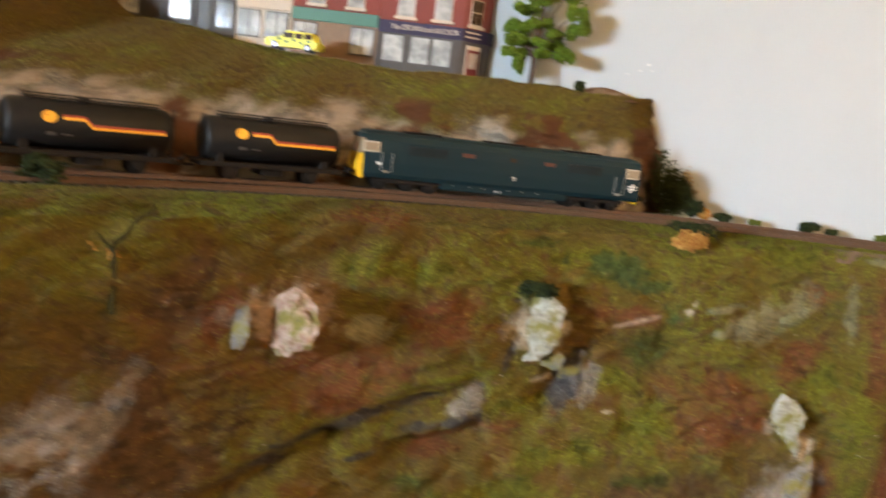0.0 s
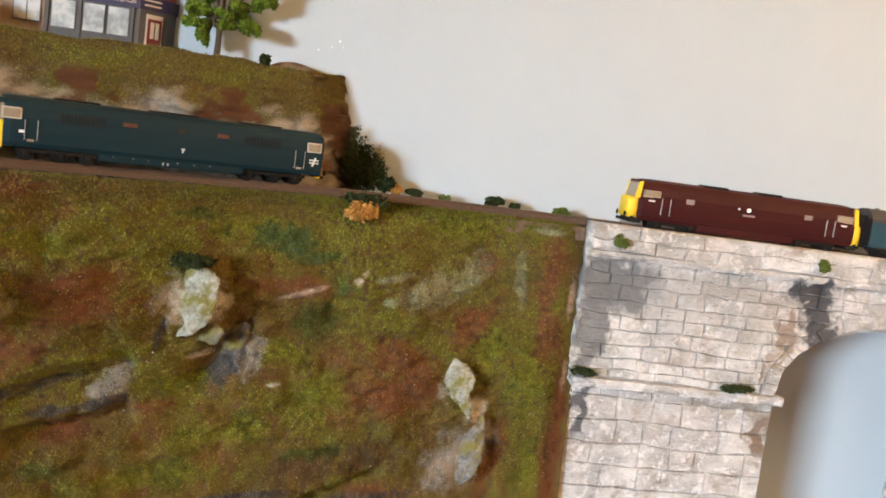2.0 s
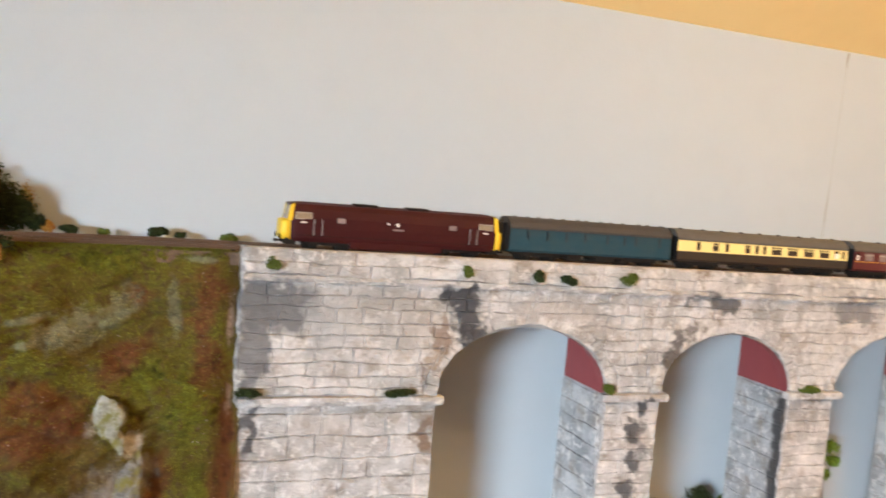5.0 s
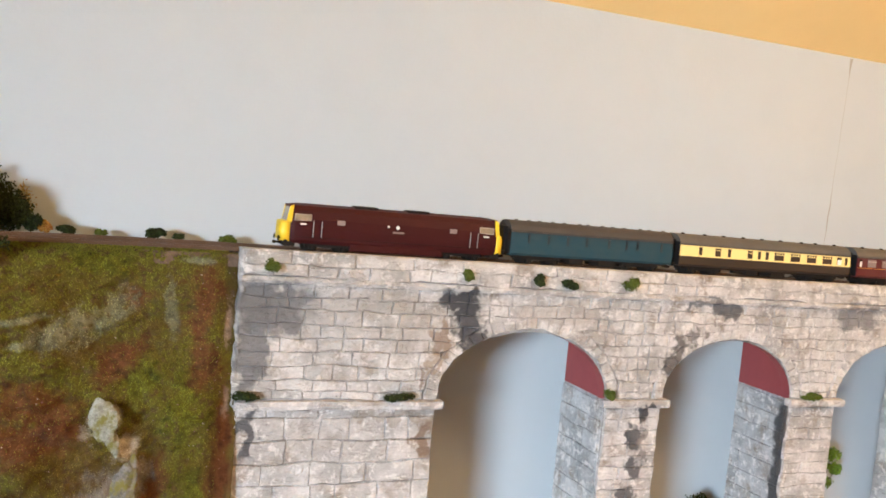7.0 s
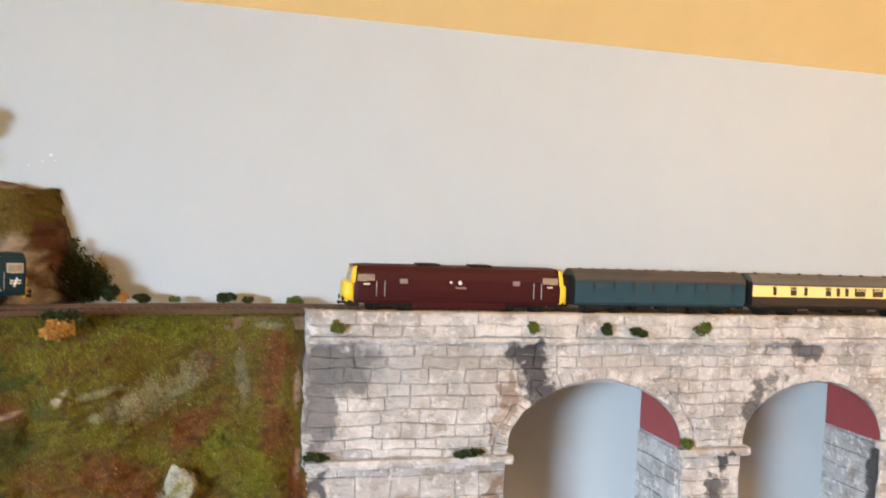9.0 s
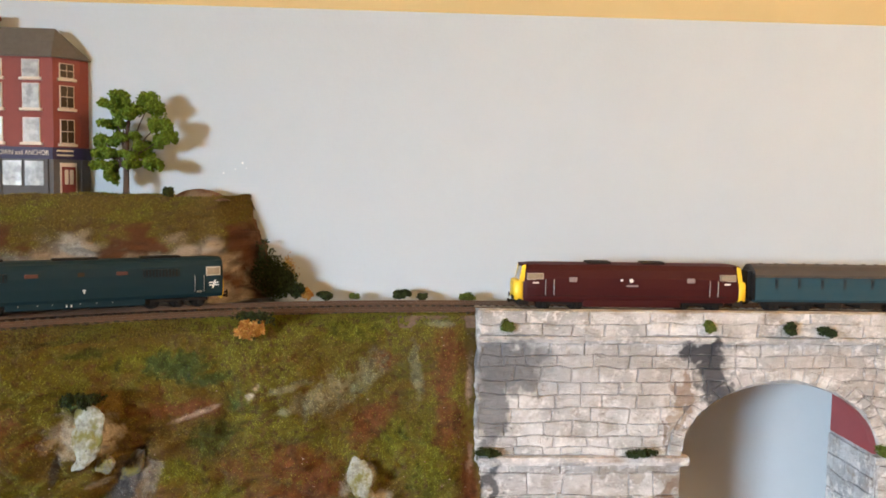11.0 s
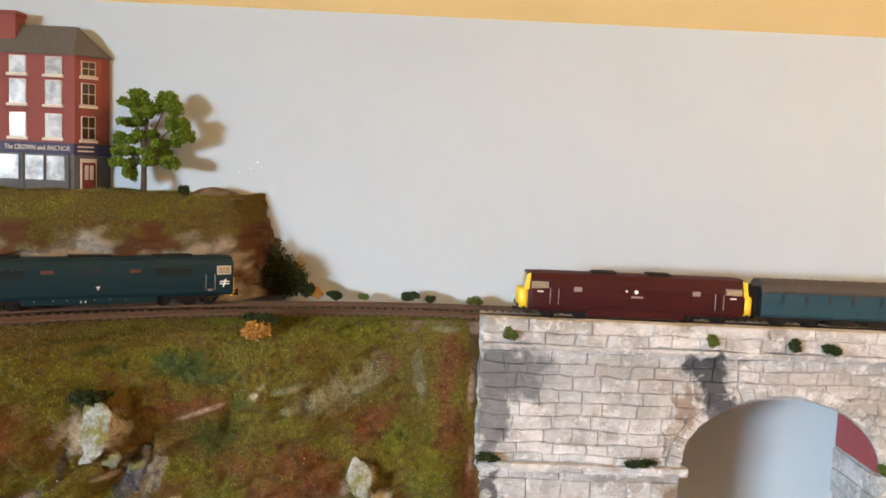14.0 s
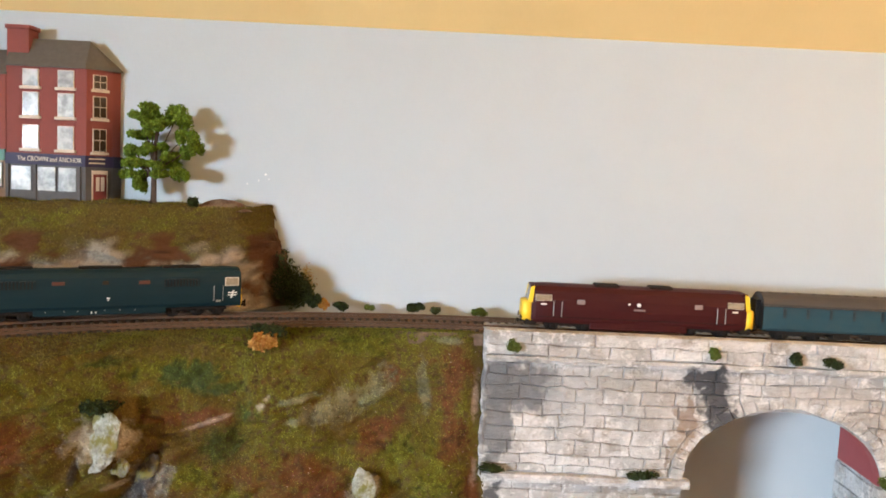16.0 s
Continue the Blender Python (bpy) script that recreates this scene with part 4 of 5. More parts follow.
def coach(m, name, label, half, lower, upper, roof, windows, belt=None, vents=0, dirty=None):
    """A bogie carriage; windows are (x0, x1, bars) along the side seen."""
    e = empty(name, m, label, "railway coach", "coaches of the passenger train")
    sec = [(-0.0158, 0.0115), (-0.0176, 0.0140), (-0.0180, 0.0215), (-0.0180, 0.0238), (0.0180, 0.0238), (0.0180, 0.0215), (0.0176, 0.0140), (0.0158, 0.0115)]
    b = part("body", along(sec, [(-half, 1, 1, 0), (half, 1, 1, 0)]), lower, e)
    up = [(-0.0180, 0.0238), (-0.0179, 0.030), (-0.0172, 0.0375), (0.0172, 0.0375), (0.0179, 0.030), (0.0180, 0.0238)]
    part("upper_side", along(up, [(-half, 1, 1, 0), (half, 1, 1, 0)]), upper, e)
    rf = [(-0.0176, 0.0370), (-0.0172, 0.0395), (-0.0145, 0.0440), (-0.0090, 0.0478), (-0.0040, 0.0492), (0.0040, 0.0492), (0.0090, 0.0478), (0.0145, 0.0440), (0.0172, 0.0395), (0.0176, 0.0370)]
    part("roof", along(rf, [(-half - 0.0005, 1, 1, 0), (half + 0.0005, 1, 1, 0)]), roof, e, smooth=False)
    part("gutter", box(-half, half, -0.0182, -0.0172, 0.0366, 0.0374), CHOC, e)
    for x0, x1, bars in windows:
        glass = GREYWIN if bars == 3 else VANWIN if upper == VANBLUE else DARKWIN
        w = chip(e, "window", x0, x1, 0.0256, 0.0352, glass, 0.0178, both=True, bevel=0.0)
        if bars in (1, 3):
            chip(w, "glazing_bar", x0, x1, 0.0322, 0.0328, upper if bars == 1 else STEEL, 0.0184)
        if bars == 1 and x1 - x0 > 0.009:
            for k in range(1, 4):
                q = x0 + (x1 - x0) * k / 4
                chip(w, "glazing_bar", q - 0.0004, q + 0.0004, 0.0328, 0.0352, upper, 0.0184)
        if bars == 2:
            chip(w, "frosted_pane", x0 + 0.0003, x1 - 0.0003, 0.0258, 0.0322, WHITE, 0.0183)
    if belt:
        chip(e, "belt_line", -half + 0.001, half - 0.001, 0.0238, 0.0242, belt, 0.0181)
        chip(e, "belt_line", -half + 0.001, half - 0.001, 0.0366, 0.0369, belt, 0.0177)
    for d in (-1, 1):
        part("gangway", box(min(d * half, d * (half + 0.0055)), max(d * half, d * (half + 0.0055)), -0.0085, 0.0085, 0.0115, 0.0425, 0.001), BLACK, e, "black corridor connection")
        part("end_panel", box(min(d * half, d * (half + 0.0008)), max(d * half, d * (half + 0.0008)), -0.0168, 0.0168, 0.013, 0.0400), BLACK, e)
        bogie(e, d * (half - 0.040), (-0.0165, 0.0165), 0.0060)
        buffers(e, d * half, d)
    o = box(-half + 0.004, half - 0.004, -0.0155, 0.0155, 0.0098, 0.0118)
    part("solebar", o, UNDER, e)
    for x0, x1 in ((-0.030, -0.012), (0.008, 0.030)):
        part("battery_box", box(x0, x1, -0.0150, 0.0150, 0.0045, 0.0100, 0.0006), UNDER, e)
    t = bmesh.new()
    for a, b_ in (((-0.052, 0.0098), (-0.034, 0.0055)), ((-0.034, 0.0055), (0.034, 0.0055)), ((0.034, 0.0055), (0.052, 0.0098))):
        rod((a[0], -0.0152, a[1]), (b_[0], -0.0152, b_[1]), 0.0006, 6, bm=t)
    part("truss_rod", t, UNDER, e)
    for k in range(vents):
        x = -half + half * 2 * (k + 0.5) / vents + random.uniform(-0.004, 0.004)
        part("roof_vent", box(x - 0.0022, x + 0.0022, -0.0055, -0.0025, 0.0476, 0.0506, 0.0007, seg=1), UNDER if vents < 12 else ROOFG, e)
    return e


def tank_wagon(m, label, tankmat, livery, half=0.0550):
    e = empty("tank_wagon", m, label, "tank wagon", "wagons of the oil train")
    r, zc = 0.0165, 0.0305
    sec = [(r * math.sin(a), zc + r * math.cos(a)) for a in span(0, 2 * math.pi, 33)[:-1]]

    def ring(x, k):
        return (x, k, k, zc - zc * k)
    tank = along(sec, [ring(-half, 0.80), ring(-half + 0.0012, 0.93), ring(-half + 0.0035, 1.0), ring(half - 0.0035, 1.0), ring(half - 0.0012, 0.93), ring(half, 0.80)])
    t = part("tank", tank, tankmat, e, smooth=True)
    part("underframe", box(-half - 0.004, half + 0.004, -0.0150, 0.0150, 0.0098, 0.0135, 0.0006), UNDER if tankmat != SILVER else SILVER, e)
    for x in (-half + 0.012, half - 0.012):
        part("saddle", prism([(x - 0.003, 0.012), (x + 0.003, 0.012), (x + 0.002, 0.022), (x - 0.002, 0.022)], -0.0125, 0.0125), UNDER, e)
    for x in (-half + 0.022, half - 0.022):
        wheelset(e, x, 0.0060)
        for side in (-1, 1):
            part("axle_guard", prism([(x - 0.0065, 0.0100), (x + 0.0065, 0.0100), (x + 0.0022, 0.0035), (x - 0.0022, 0.0035)], side * 0.0120 - 0.0008, side * 0.0120 + 0.0008), UNDER, e)
    part("brake_gear", box(-0.009, 0.009, -0.0110, 0.0110, 0.0045, 0.0100, 0.0008), UNDER, e)
    walkway = box(-half + 0.012, half - 0.008, -0.0060, 0.0060, zc + r + 0.0004, zc + r + 0.0016, 0.0003, seg=1)
    w = part("walkway", walkway, BLACK, e)
    h = bmesh.new()
    for side in (-1, 1):
        rod((-half + 0.012, side * 0.0058, zc + r + 0.0030), (half - 0.008, side * 0.0058, zc + r + 0.0030), 0.0004, 6, bm=h)
    part("rail", h, BLACK, w)
    part("manhole", rod((-0.004, 0, zc + r - 0.001), (-0.004, 0, zc + r + 0.0028), 0.0045, 16), BLACK, e)
    end = half + 0.0018 if livery == "right" else -half - 0.0018
    lad = bmesh.new()
    for side in (-0.0095, -0.0045):
        rod((end, side, 0.0120), (end, side, zc + r + 0.0012), 0.0005, 6, bm=lad)
    for k in range(8):
        rod((end, -0.0095, 0.0150 + k * 0.0039), (end, -0.0045, 0.0150 + k * 0.0039), 0.0004, 6, bm=lad)
    part("ladder", lad, BLACK if tankmat != SILVER else UNDER, e)
    for d in (-1, 1):
        buffers(e, d * (half + 0.004), d)

    def sign(name, pts, material, out=0.0003, lab=""):
        """A flat mark wrapped on the barrel; heights are arc lengths above its middle."""
        o = bmesh.new()
        lo = [o.verts.new((x, -(r + out) * math.cos(s / r), zc + (r + out) * math.sin(s / r))) for x, s in pts]
        o.faces.new(lo)
        bmesh.ops.subdivide_edges(o, edges=o.edges[:], cuts=1)
        for v in o.verts:
            q = Vector((0, v.co.y, v.co.z - zc)).normalized() * (r + out)
            v.co.y, v.co.z = q.y, zc + q.z
        f = bmesh.ops.extrude_face_region(o, geom=o.faces[:])
        for v in f["geom"]:
            if isinstance(v, bmesh.types.BMVert):
                v.co.y += 0.0006
        bmesh.ops.recalc_face_normals(o, faces=o.faces)
        return part(name, o, material, t, lab)
    if livery in ("left", "right"):
        for dz, mm in ((0.0, STRIPEO), (0.0017, STRIPER)):
            a, b_ = 0.0040 + dz, -0.0012 + dz
            h2 = 0.0017
            sign("stripe", [(-0.020, a), (-0.006, a), (-0.006, a + h2), (-0.020, a + h2)], mm, lab="yellow and red stripe")
            sign("stripe", [(-0.006, a), (-0.001, b_), (-0.001, b_ + h2), (-0.006, a + h2)], mm)
            sign("stripe", [(-0.001, b_), (0.049, b_), (0.049, b_ + h2), (-0.001, b_ + h2)], mm)
        sign("emblem", [(-0.0285 + 0.0048 * math.cos(k * math.pi / 6), 0.0055 + 0.0042 * math.sin(k * math.pi / 6)) for k in range(12)], STRIPEO, lab="round yellow emblem")
        sign("print_bar", [(-0.030, -0.0070), (-0.0245, -0.0070), (-0.0245, -0.0045), (-0.030, -0.0045)], ROOFG)
        sign("print_bar", [(-0.020, -0.0066), (-0.0135, -0.0066), (-0.0135, -0.0055), (-0.020, -0.0055)], ROOFG)
    elif livery == "grey":
        x = -0.018
        for k in range(5):
            sign("letter_bar", [(x, 0.0005), (x + 0.0046, 0.0005), (x + 0.0046, 0.0058), (x, 0.0058)], TANKRED, lab="red lettering shown as bars")
            x += 0.0060
        for k in range(3):
            sign("emblem_bar", [(x + 0.002 + k * 0.003, -0.0010 + k * 0.001), (x + 0.004 + k * 0.003, -0.0010 + k * 0.001), (x + 0.0045 + k * 0.003, 0.0065), (x + 0.0025 + k * 0.003, 0.0065)], STRIPER)
    else:
        sign("panel", [(-0.015, 0.002), (-0.011, 0.0065), (0.010, 0.0065), (0.014, 0.002), (0.010, -0.0035), (-0.011, -0.0035)], WHITE, lab="white six-sided panel")
        for k in range(6):
            sign("letter_bar", [(-0.010 + k * 0.0034, 0.0000), (-0.0076 + k * 0.0034, 0.0000), (-0.0076 + k * 0.0034, 0.0036), (-0.010 + k * 0.0034, 0.0036)], BLACK, 0.0007)
        for x in (0.026, 0.034):
            sign("print_bar", [(x, -0.0065), (x + 0.005, -0.0065), (x + 0.005, -0.0030), (x, -0.0030)], BLACK)
    return e


def standing(s, r, wheelbase):
    """Pose of a vehicle whose bogies stand on the rails at s -/+ half its wheelbase."""
    xa, ya, _ = on_track(s + wheelbase / 2, r)
    xb, yb, _ = on_track(s - wheelbase / 2, r)
    return pose((xa + xb) / 2, (ya + yb) / 2, RAIL_Z, 0, 0, math.degrees(math.atan2(yb - ya, xb - xa)))


S_BLUE = 0.400
blue_locomotive(standing(S_BLUE, R_REAR, 0.18))
s = S_BLUE + 0.1405 + 0.0700
for lab, tm, liv in (("black model tank wagon with a yellow and red stripe", BLACK, "left"), ("black model tank wagon with a yellow and red stripe", BLACK, "right"),
                     ("pale grey model tank wagon with red lettering", SILVER, "grey"), ("bright red model tank wagon with a white panel", TANKRED, "red")):
    tank_wagon(standing(s, R_REAR, 0.05), lab, tm, liv, 0.0570 if liv in ("grey", "red") else 0.0550)
    s += 0.1370
XM = 0.541
maroon_locomotive(pose(XM, CY + R_FRONT, RAIL_Z))
x = XM + 0.1235
vanwin = [(-0.0845, -0.0815, 0), (-0.0605, -0.0575, 0), (-0.0365, -0.0335, 0), (-0.0125, -0.0095, 0), (0.0165, 0.0195, 0), (0.0395, 0.0425, 0), (0.0545, 0.0575, 0), (0.0870, 0.0900, 0)]
x += 0.109
coach(pose(x, CY + R_FRONT, RAIL_Z), "parcels_van", "weathered blue model parcels van with roof vents", 0.1045, VANBLUE, VANBLUE, VANROOF, vanwin, vents=13)
x += 0.109 + 0.137
cream1 = [(-0.1045, -0.100, 0), (-0.0810, -0.0730, 1), (-0.0625, -0.058, 0), (-0.033, -0.0255, 1), (-0.0175, -0.0130, 0), (-0.0055, -0.0010, 0), (0.0080, 0.0230, 1), (0.0335, 0.0485, 1), (0.0595, 0.0745, 1), (0.0850, 0.1000, 1), (0.1090, 0.1160, 2), (0.1220, 0.1260, 0)]
coach(pose(x, CY + R_FRONT, RAIL_Z), "passenger_coach", "chocolate and cream model coach with grey roof", 0.1310, CHOC, CREAM, ROOFG, cream1, vents=9)
red1 = [(-0.1270, -0.1235, 2), (-0.1130, -0.0990, 3), (-0.0880, -0.0745, 3), (-0.0630, -0.0500, 3), (-0.0390, -0.0250, 3), (-0.0165, -0.0110, 0), (-0.0040, 0.0100, 3), (0.0200, 0.0340, 3), (0.0430, 0.0570, 3), (0.0660, 0.0800, 3), (0.0960, 0.1000, 0), (0.1160, 0.1250, 2)]
x += 0.274
coach(pose(x, CY + R_FRONT, RAIL_Z), "passenger_coach", "maroon model coach with pale lining and grey roof", 0.1310, CRIMSON, CRIMSON, ROOFG, red1, STRIPEO, 7)
x += 0.274
coach(pose(x, CY + R_FRONT, RAIL_Z), "passenger_coach", "maroon model coach with pale lining and grey roof", 0.1310, CRIMSON, CRIMSON, ROOFG, red1, STRIPEO, 7)
x += 0.262
cream2 = [(-0.0870, -0.0820, 0), (-0.0640, -0.0560, 1), (-0.0450, -0.0395, 0), (-0.0170, -0.0090, 2), (0.0020, 0.0070, 0), (0.0230, 0.0310, 1), (0.0460, 0.0515, 0), (0.0690, 0.0770, 1), (0.0870, 0.0920, 0)]
coach(pose(x, CY + R_FRONT, RAIL_Z), "brake_coach", "chocolate and cream model brake coach with grey roof", 0.1190, CHOC, CREAM, ROOFG, cream2, vents=9)

# ---- the street on the hill ----
BRICKR = paint("brick_print", (0.225, 0.048, 0.036), 0.75, vary=0.35, scale=150, other=(0.16, 0.04, 0.03))
SLATE = paint("slate_print", (0.105, 0.090, 0.075), 0.75, vary=0.5, scale=200)
SIGNP = paint("purple_fascia", (0.022, 0.013, 0.050), 0.6, vary=0.2)
SIGNG = paint("green_fascia", (0.055, 0.17, 0.12), 0.5, vary=0.2)
SHOPG = paint("shopfront_grey", (0.085, 0.075, 0.07), 0.7, vary=0.4, scale=150)
SHOPB = paint("shopfront_brown", (0.26, 0.165, 0.105), 0.7, vary=0.4, scale=120)
DOORR = paint("door_red", (0.16, 0.02, 0.018), 0.5, vary=0.2)
STONEC = paint("sill_cream", (0.62, 0.52, 0.42), 0.7, vary=0.2)
glass, gt, gb = nodes_of("glare_acetate")
# pale and grey blotches put reflected glare into the panes' base colour
gcol = mixed(gt, ramp(gt, noise_of(gt, 60.0, 3.0), 0.4, 0.6), (0.50, 0.50, 0.49), (0.27, 0.28, 0.28))
gt.links.new(gcol, gb.inputs["Base Color"])
gb.inputs["Roughness"].default_value = 0.16
gb.inputs["Specular IOR Level"].default_value = 0.32
bumped(gt, gb, noise_of(gt, 32.0, 2.0), 0.2, 0.004)
PANE = glass
GROUND_T = 1.297
# the buildings are card fronts of a slightly larger scale, set close to the wall
SHELF = pose(0.325, -0.04, 1.33) @ Matrix.Scale(1.045, 4) @ pose(-0.325, 0.04, -1.33)


def house(x0, x1, z1, label, upper, shop, fascia, cols, floors, ridge, door=None, lift=0.0, panes=None, doors=None, name="town_house"):
    shown, leaf = panes or PANE, doors or CHOC
    e = empty(name, SHELF @ pose(0, 0, lift), label, "model building", "street of shops on the hill")
    yf, yb, zb = 0.858, 0.888, GROUND_T - 0.004
    part("wall", box(x0, x1, yf, yb, zb, z1, 0.0004, seg=1), upper, e)
    part("shopfront", box(x0, x1, yf - 0.0012, yf + 0.0004, zb, 1.3335), shop, e)
    if fascia:
        f = part("fascia", box(x0, x1, yf - 0.0030, yf + 0.0002, 1.3335, 1.3455, 0.0004, seg=1), fascia, e)
    n = max(1, round((x1 - x0) / 0.028))
    for k in range(n):
        a = x0 + (x1 - x0) * (k + 0.08) / n
        b = x0 + (x1 - x0) * (k + 0.92) / n
        if door == k:
            part("door", box(a + 0.004, b - 0.004, yf - 0.0020, yf, zb, 1.330), leaf, e)
        else:
            w = part("window", box(a, b, yf - 0.0024, yf - 0.0010, 1.3045, 1.3320), SHOPG, e)
            m = (a + b) / 2
            part("pane", box(a + 0.001, m - 0.0006, yf - 0.0030, yf - 0.0022, 1.3060, 1.3308), shown if k % 2 else PANE, w)
            part("pane", box(m + 0.0006, b - 0.001, yf - 0.0030, yf - 0.0022, 1.3060, 1.3308), shown if k % 2 else PANE, w)
    for za, zb2 in floors:
        for c in cols:
            w = part("window", box(c - 0.0088, c + 0.0088, yf - 0.0010, yf, za - 0.0008, zb2 + 0.0008), STONEC, e)
            part("pane", box(c - 0.0080, c + 0.0080, yf - 0.0016, yf - 0.0008, za, zb2), PANE, w)
            part("sill", box(c - 0.0105, c + 0.0105, yf - 0.0032, yf, za - 0.0035, za - 0.0004, 0.0003, seg=1), STONEC, w)
    o = bmesh.new()
    v = [o.verts.new(p) for p in ((x0 - 0.001, yf - 0.003, z1), (x1 + 0.001, yf - 0.003, z1), (x1 + 0.001, yb, z1), (x0 - 0.001, yb, z1), (x0 - 0.001, yb - 0.008, ridge), (x1 + 0.001, yb - 0.008, ridge))]
    for q in ((0, 1, 5, 4), (1, 2, 5), (3, 0, 4), (2, 3, 4, 5), (0, 3, 2, 1)):
        o.faces.new([v[i] for i in q])
    bmesh.ops.recalc_face_normals(o, faces=o.faces)
    part("roof", o, SLATE, e)
    return e


def corner_pub():
    """The end building: front wall, canted corner wall, hipped roof and stack."""
    e = empty("public_house", SHELF, "red brick corner pub of card with purple fascia and slate roof", "model building", "street of shops on the hill")
    yf, yb, zb, ze = 0.858, 0.889, GROUND_T - 0.004, 1.4365
    foot = [(-0.132, yf), (-0.0475, yf), (-0.0275, yf + 0.020), (-0.0228, yb), (-0.132, yb)]

    def ring(z, out=0.0):
        return [(x + (out if x > -0.04 else 0), y - (out if y < yb - 0.005 else 0), z) for x, y in foot]

    def solid(z0, z1, out=0.0):
        o = bmesh.new()
        a, b = [o.verts.new(p) for p in ring(z0, out)], [o.verts.new(p) for p in ring(z1, out)]
        for i in range(5):
            j = (i + 1) % 5
            o.faces.new((a[i], a[j], b[j], b[i]))
        o.faces.new(a)
        o.faces.new(b)
        bmesh.ops.recalc_face_normals(o, faces=o.faces)
        return o
    part("wall", solid(zb, ze), BRICKR, e)
    part("shopfront", solid(zb, 1.3335, 0.0012), SHOPG, e)
    sign = part("fascia", solid(1.3335, 1.3455, 0.0030), SIGNP, e, "purple fascia with pale lettering")
    o = solid(ze, ze + 0.0012, 0.003)
    o2 = bmesh.new()
    a = [o2.verts.new(p) for p in ring(ze + 0.0012, 0.003)]
    b = [o2.verts.new(p) for p in ((-0.132, yb - 0.016, 1.4675), (-0.050, yb - 0.016, 1.4675))]
    for q in ((a[0], a[1], b[1], b[0]), (a[1], a[2], b[1]), (a[2], a[3], b[1]), (a[3], a[4], b[0], b[1]), (a[4], a[0], b[0])):
        o2.faces.new(q)
    bmesh.ops.recalc_face_normals(o2, faces=o2.faces)
    part("roof", join(o, o2), SLATE, e)
    st = box(-0.1340, -0.1105, yb - 0.026, yb - 0.004, 1.440, 1.4785, 0.0005, seg=1)
    box(-0.1355, -0.1090, yb - 0.0275, yb - 0.0025, 1.4755, 1.4800, 0.0005, st, 1)
    part("chimney", st, BRICKR, e)
    for za, zt, w in ((1.4165, 1.4335, 0.0080), (1.3855, 1.4095, 0.0080), (1.3510, 1.3750, 0.0080)):
        for c in (-0.1060, -0.0690):
            f = part("window", box(c - w - 0.0007, c + w + 0.0007, yf - 0.0008, yf, za - 0.0006, zt + 0.0006), STONEC, e)
            part("pane", box(c - w, c + w, yf - 0.0014, yf - 0.0006, za, zt), PANE, f)
            part("sill", box(c - w - 0.003, c + w + 0.003, yf - 0.0032, yf, za - 0.0035, za - 0.0006, 0.0003, seg=1), STONEC, f)
    # canted wall
    turn = math.degrees(math.atan2(0.020, 0.020))
    cm = pose(-0.0375, yf + 0.010, 0, 0, 0, turn)

    def canted(name, x0, x1, out, z0, z1, material, parent):
        o3 = box(x0, x1, -out, 0.0003, z0, z1)
        bmesh.ops.transform(o3, matrix=cm, verts=o3.verts)
        return part(name, o3, material, parent)
    for za, zt in ((1.4165, 1.4315), (1.3860, 1.4090), (1.3500, 1.3745)):
        f = canted("window", -0.0075, 0.0075, 0.0010, za, zt, STONEC, e)
        for xa, xb in ((-0.0065, -0.0004), (0.0004, 0.0065)):
            mid = (za + zt) / 2
            canted("pane", xa, xb, 0.0015, za + 0.0008, mid - 0.0004, DARKWIN, f)
            canted("pane", xa, xb, 0.0015, mid + 0.0004, zt - 0.0008, DARKWIN, f)
        canted("sill", -0.0095, 0.0095, 0.0030, za - 0.0032, za - 0.0004, STONEC, f)
    d = canted("door", -0.0085, 0.0085, 0.0022, zb, 1.3300, STONEC, e)
    canted("leaf", -0.0072, 0.0072, 0.0027, zb, 1.3260, DOORR, d)
    canted("pane", -0.0045, -0.0008, 0.0032, 1.3080, 1.3230, STONEC, d)
    canted("pane", 0.0008, 0.0045, 0.0032, 1.3080, 1.3230, STONEC, d)
    canted("print_bar", -0.0120, 0.0100, 0.0036, 1.3415, 1.3430, STONEC, sign)
    canted("print_bar", -0.0120, 0.0080, 0.0036, 1.3370, 1.3385, STONEC, sign)
    for xa, xb in ((-0.1265, -0.1040), (-0.0985, -0.0780), (-0.0765, -0.0560)):
        f = part("window", box(xa, xb, yf - 0.0022, yf - 0.0010, 1.3055, 1.3325), SHOPG, e)
        part("pane", box(xa + 0.001, xb - 0.001, yf - 0.0028, yf - 0.0020, 1.3065, 1.3315), PANE, f)
    for x in (-0.1300, -0.1010, -0.0540):
        part("pilaster", box(x - 0.0016, x + 0.0016, yf - 0.0030, yf - 0.0010, zb, 1.3335), SHOPG, e)
    cu = bpy.data.curves.new("lettering", "FONT")
    cu.body, cu.size, cu.extrude, cu.align_x = "The CROWN and ANCHOR", 0.0072, 0.00025, "CENTER"
    tmp = new("lettering", cu)
    dg = bpy.context.evaluated_depsgraph_get()
    me = bpy.data.meshes.new_from_object(tmp.evaluated_get(dg))
    bpy.data.objects.remove(tmp)
    me.materials.append(STONEC)
    ob = new("lettering", me)
    ob.parent = sign
    ob.matrix_basis = pose(-0.0850, yf - 0.0032, 1.3375, 90, 0, 0)
    wide = max(v.co.x for v in me.vertices) - min(v.co.x for v in me.vertices)
    ob.scale = (0.068 / wide, 1, 1)


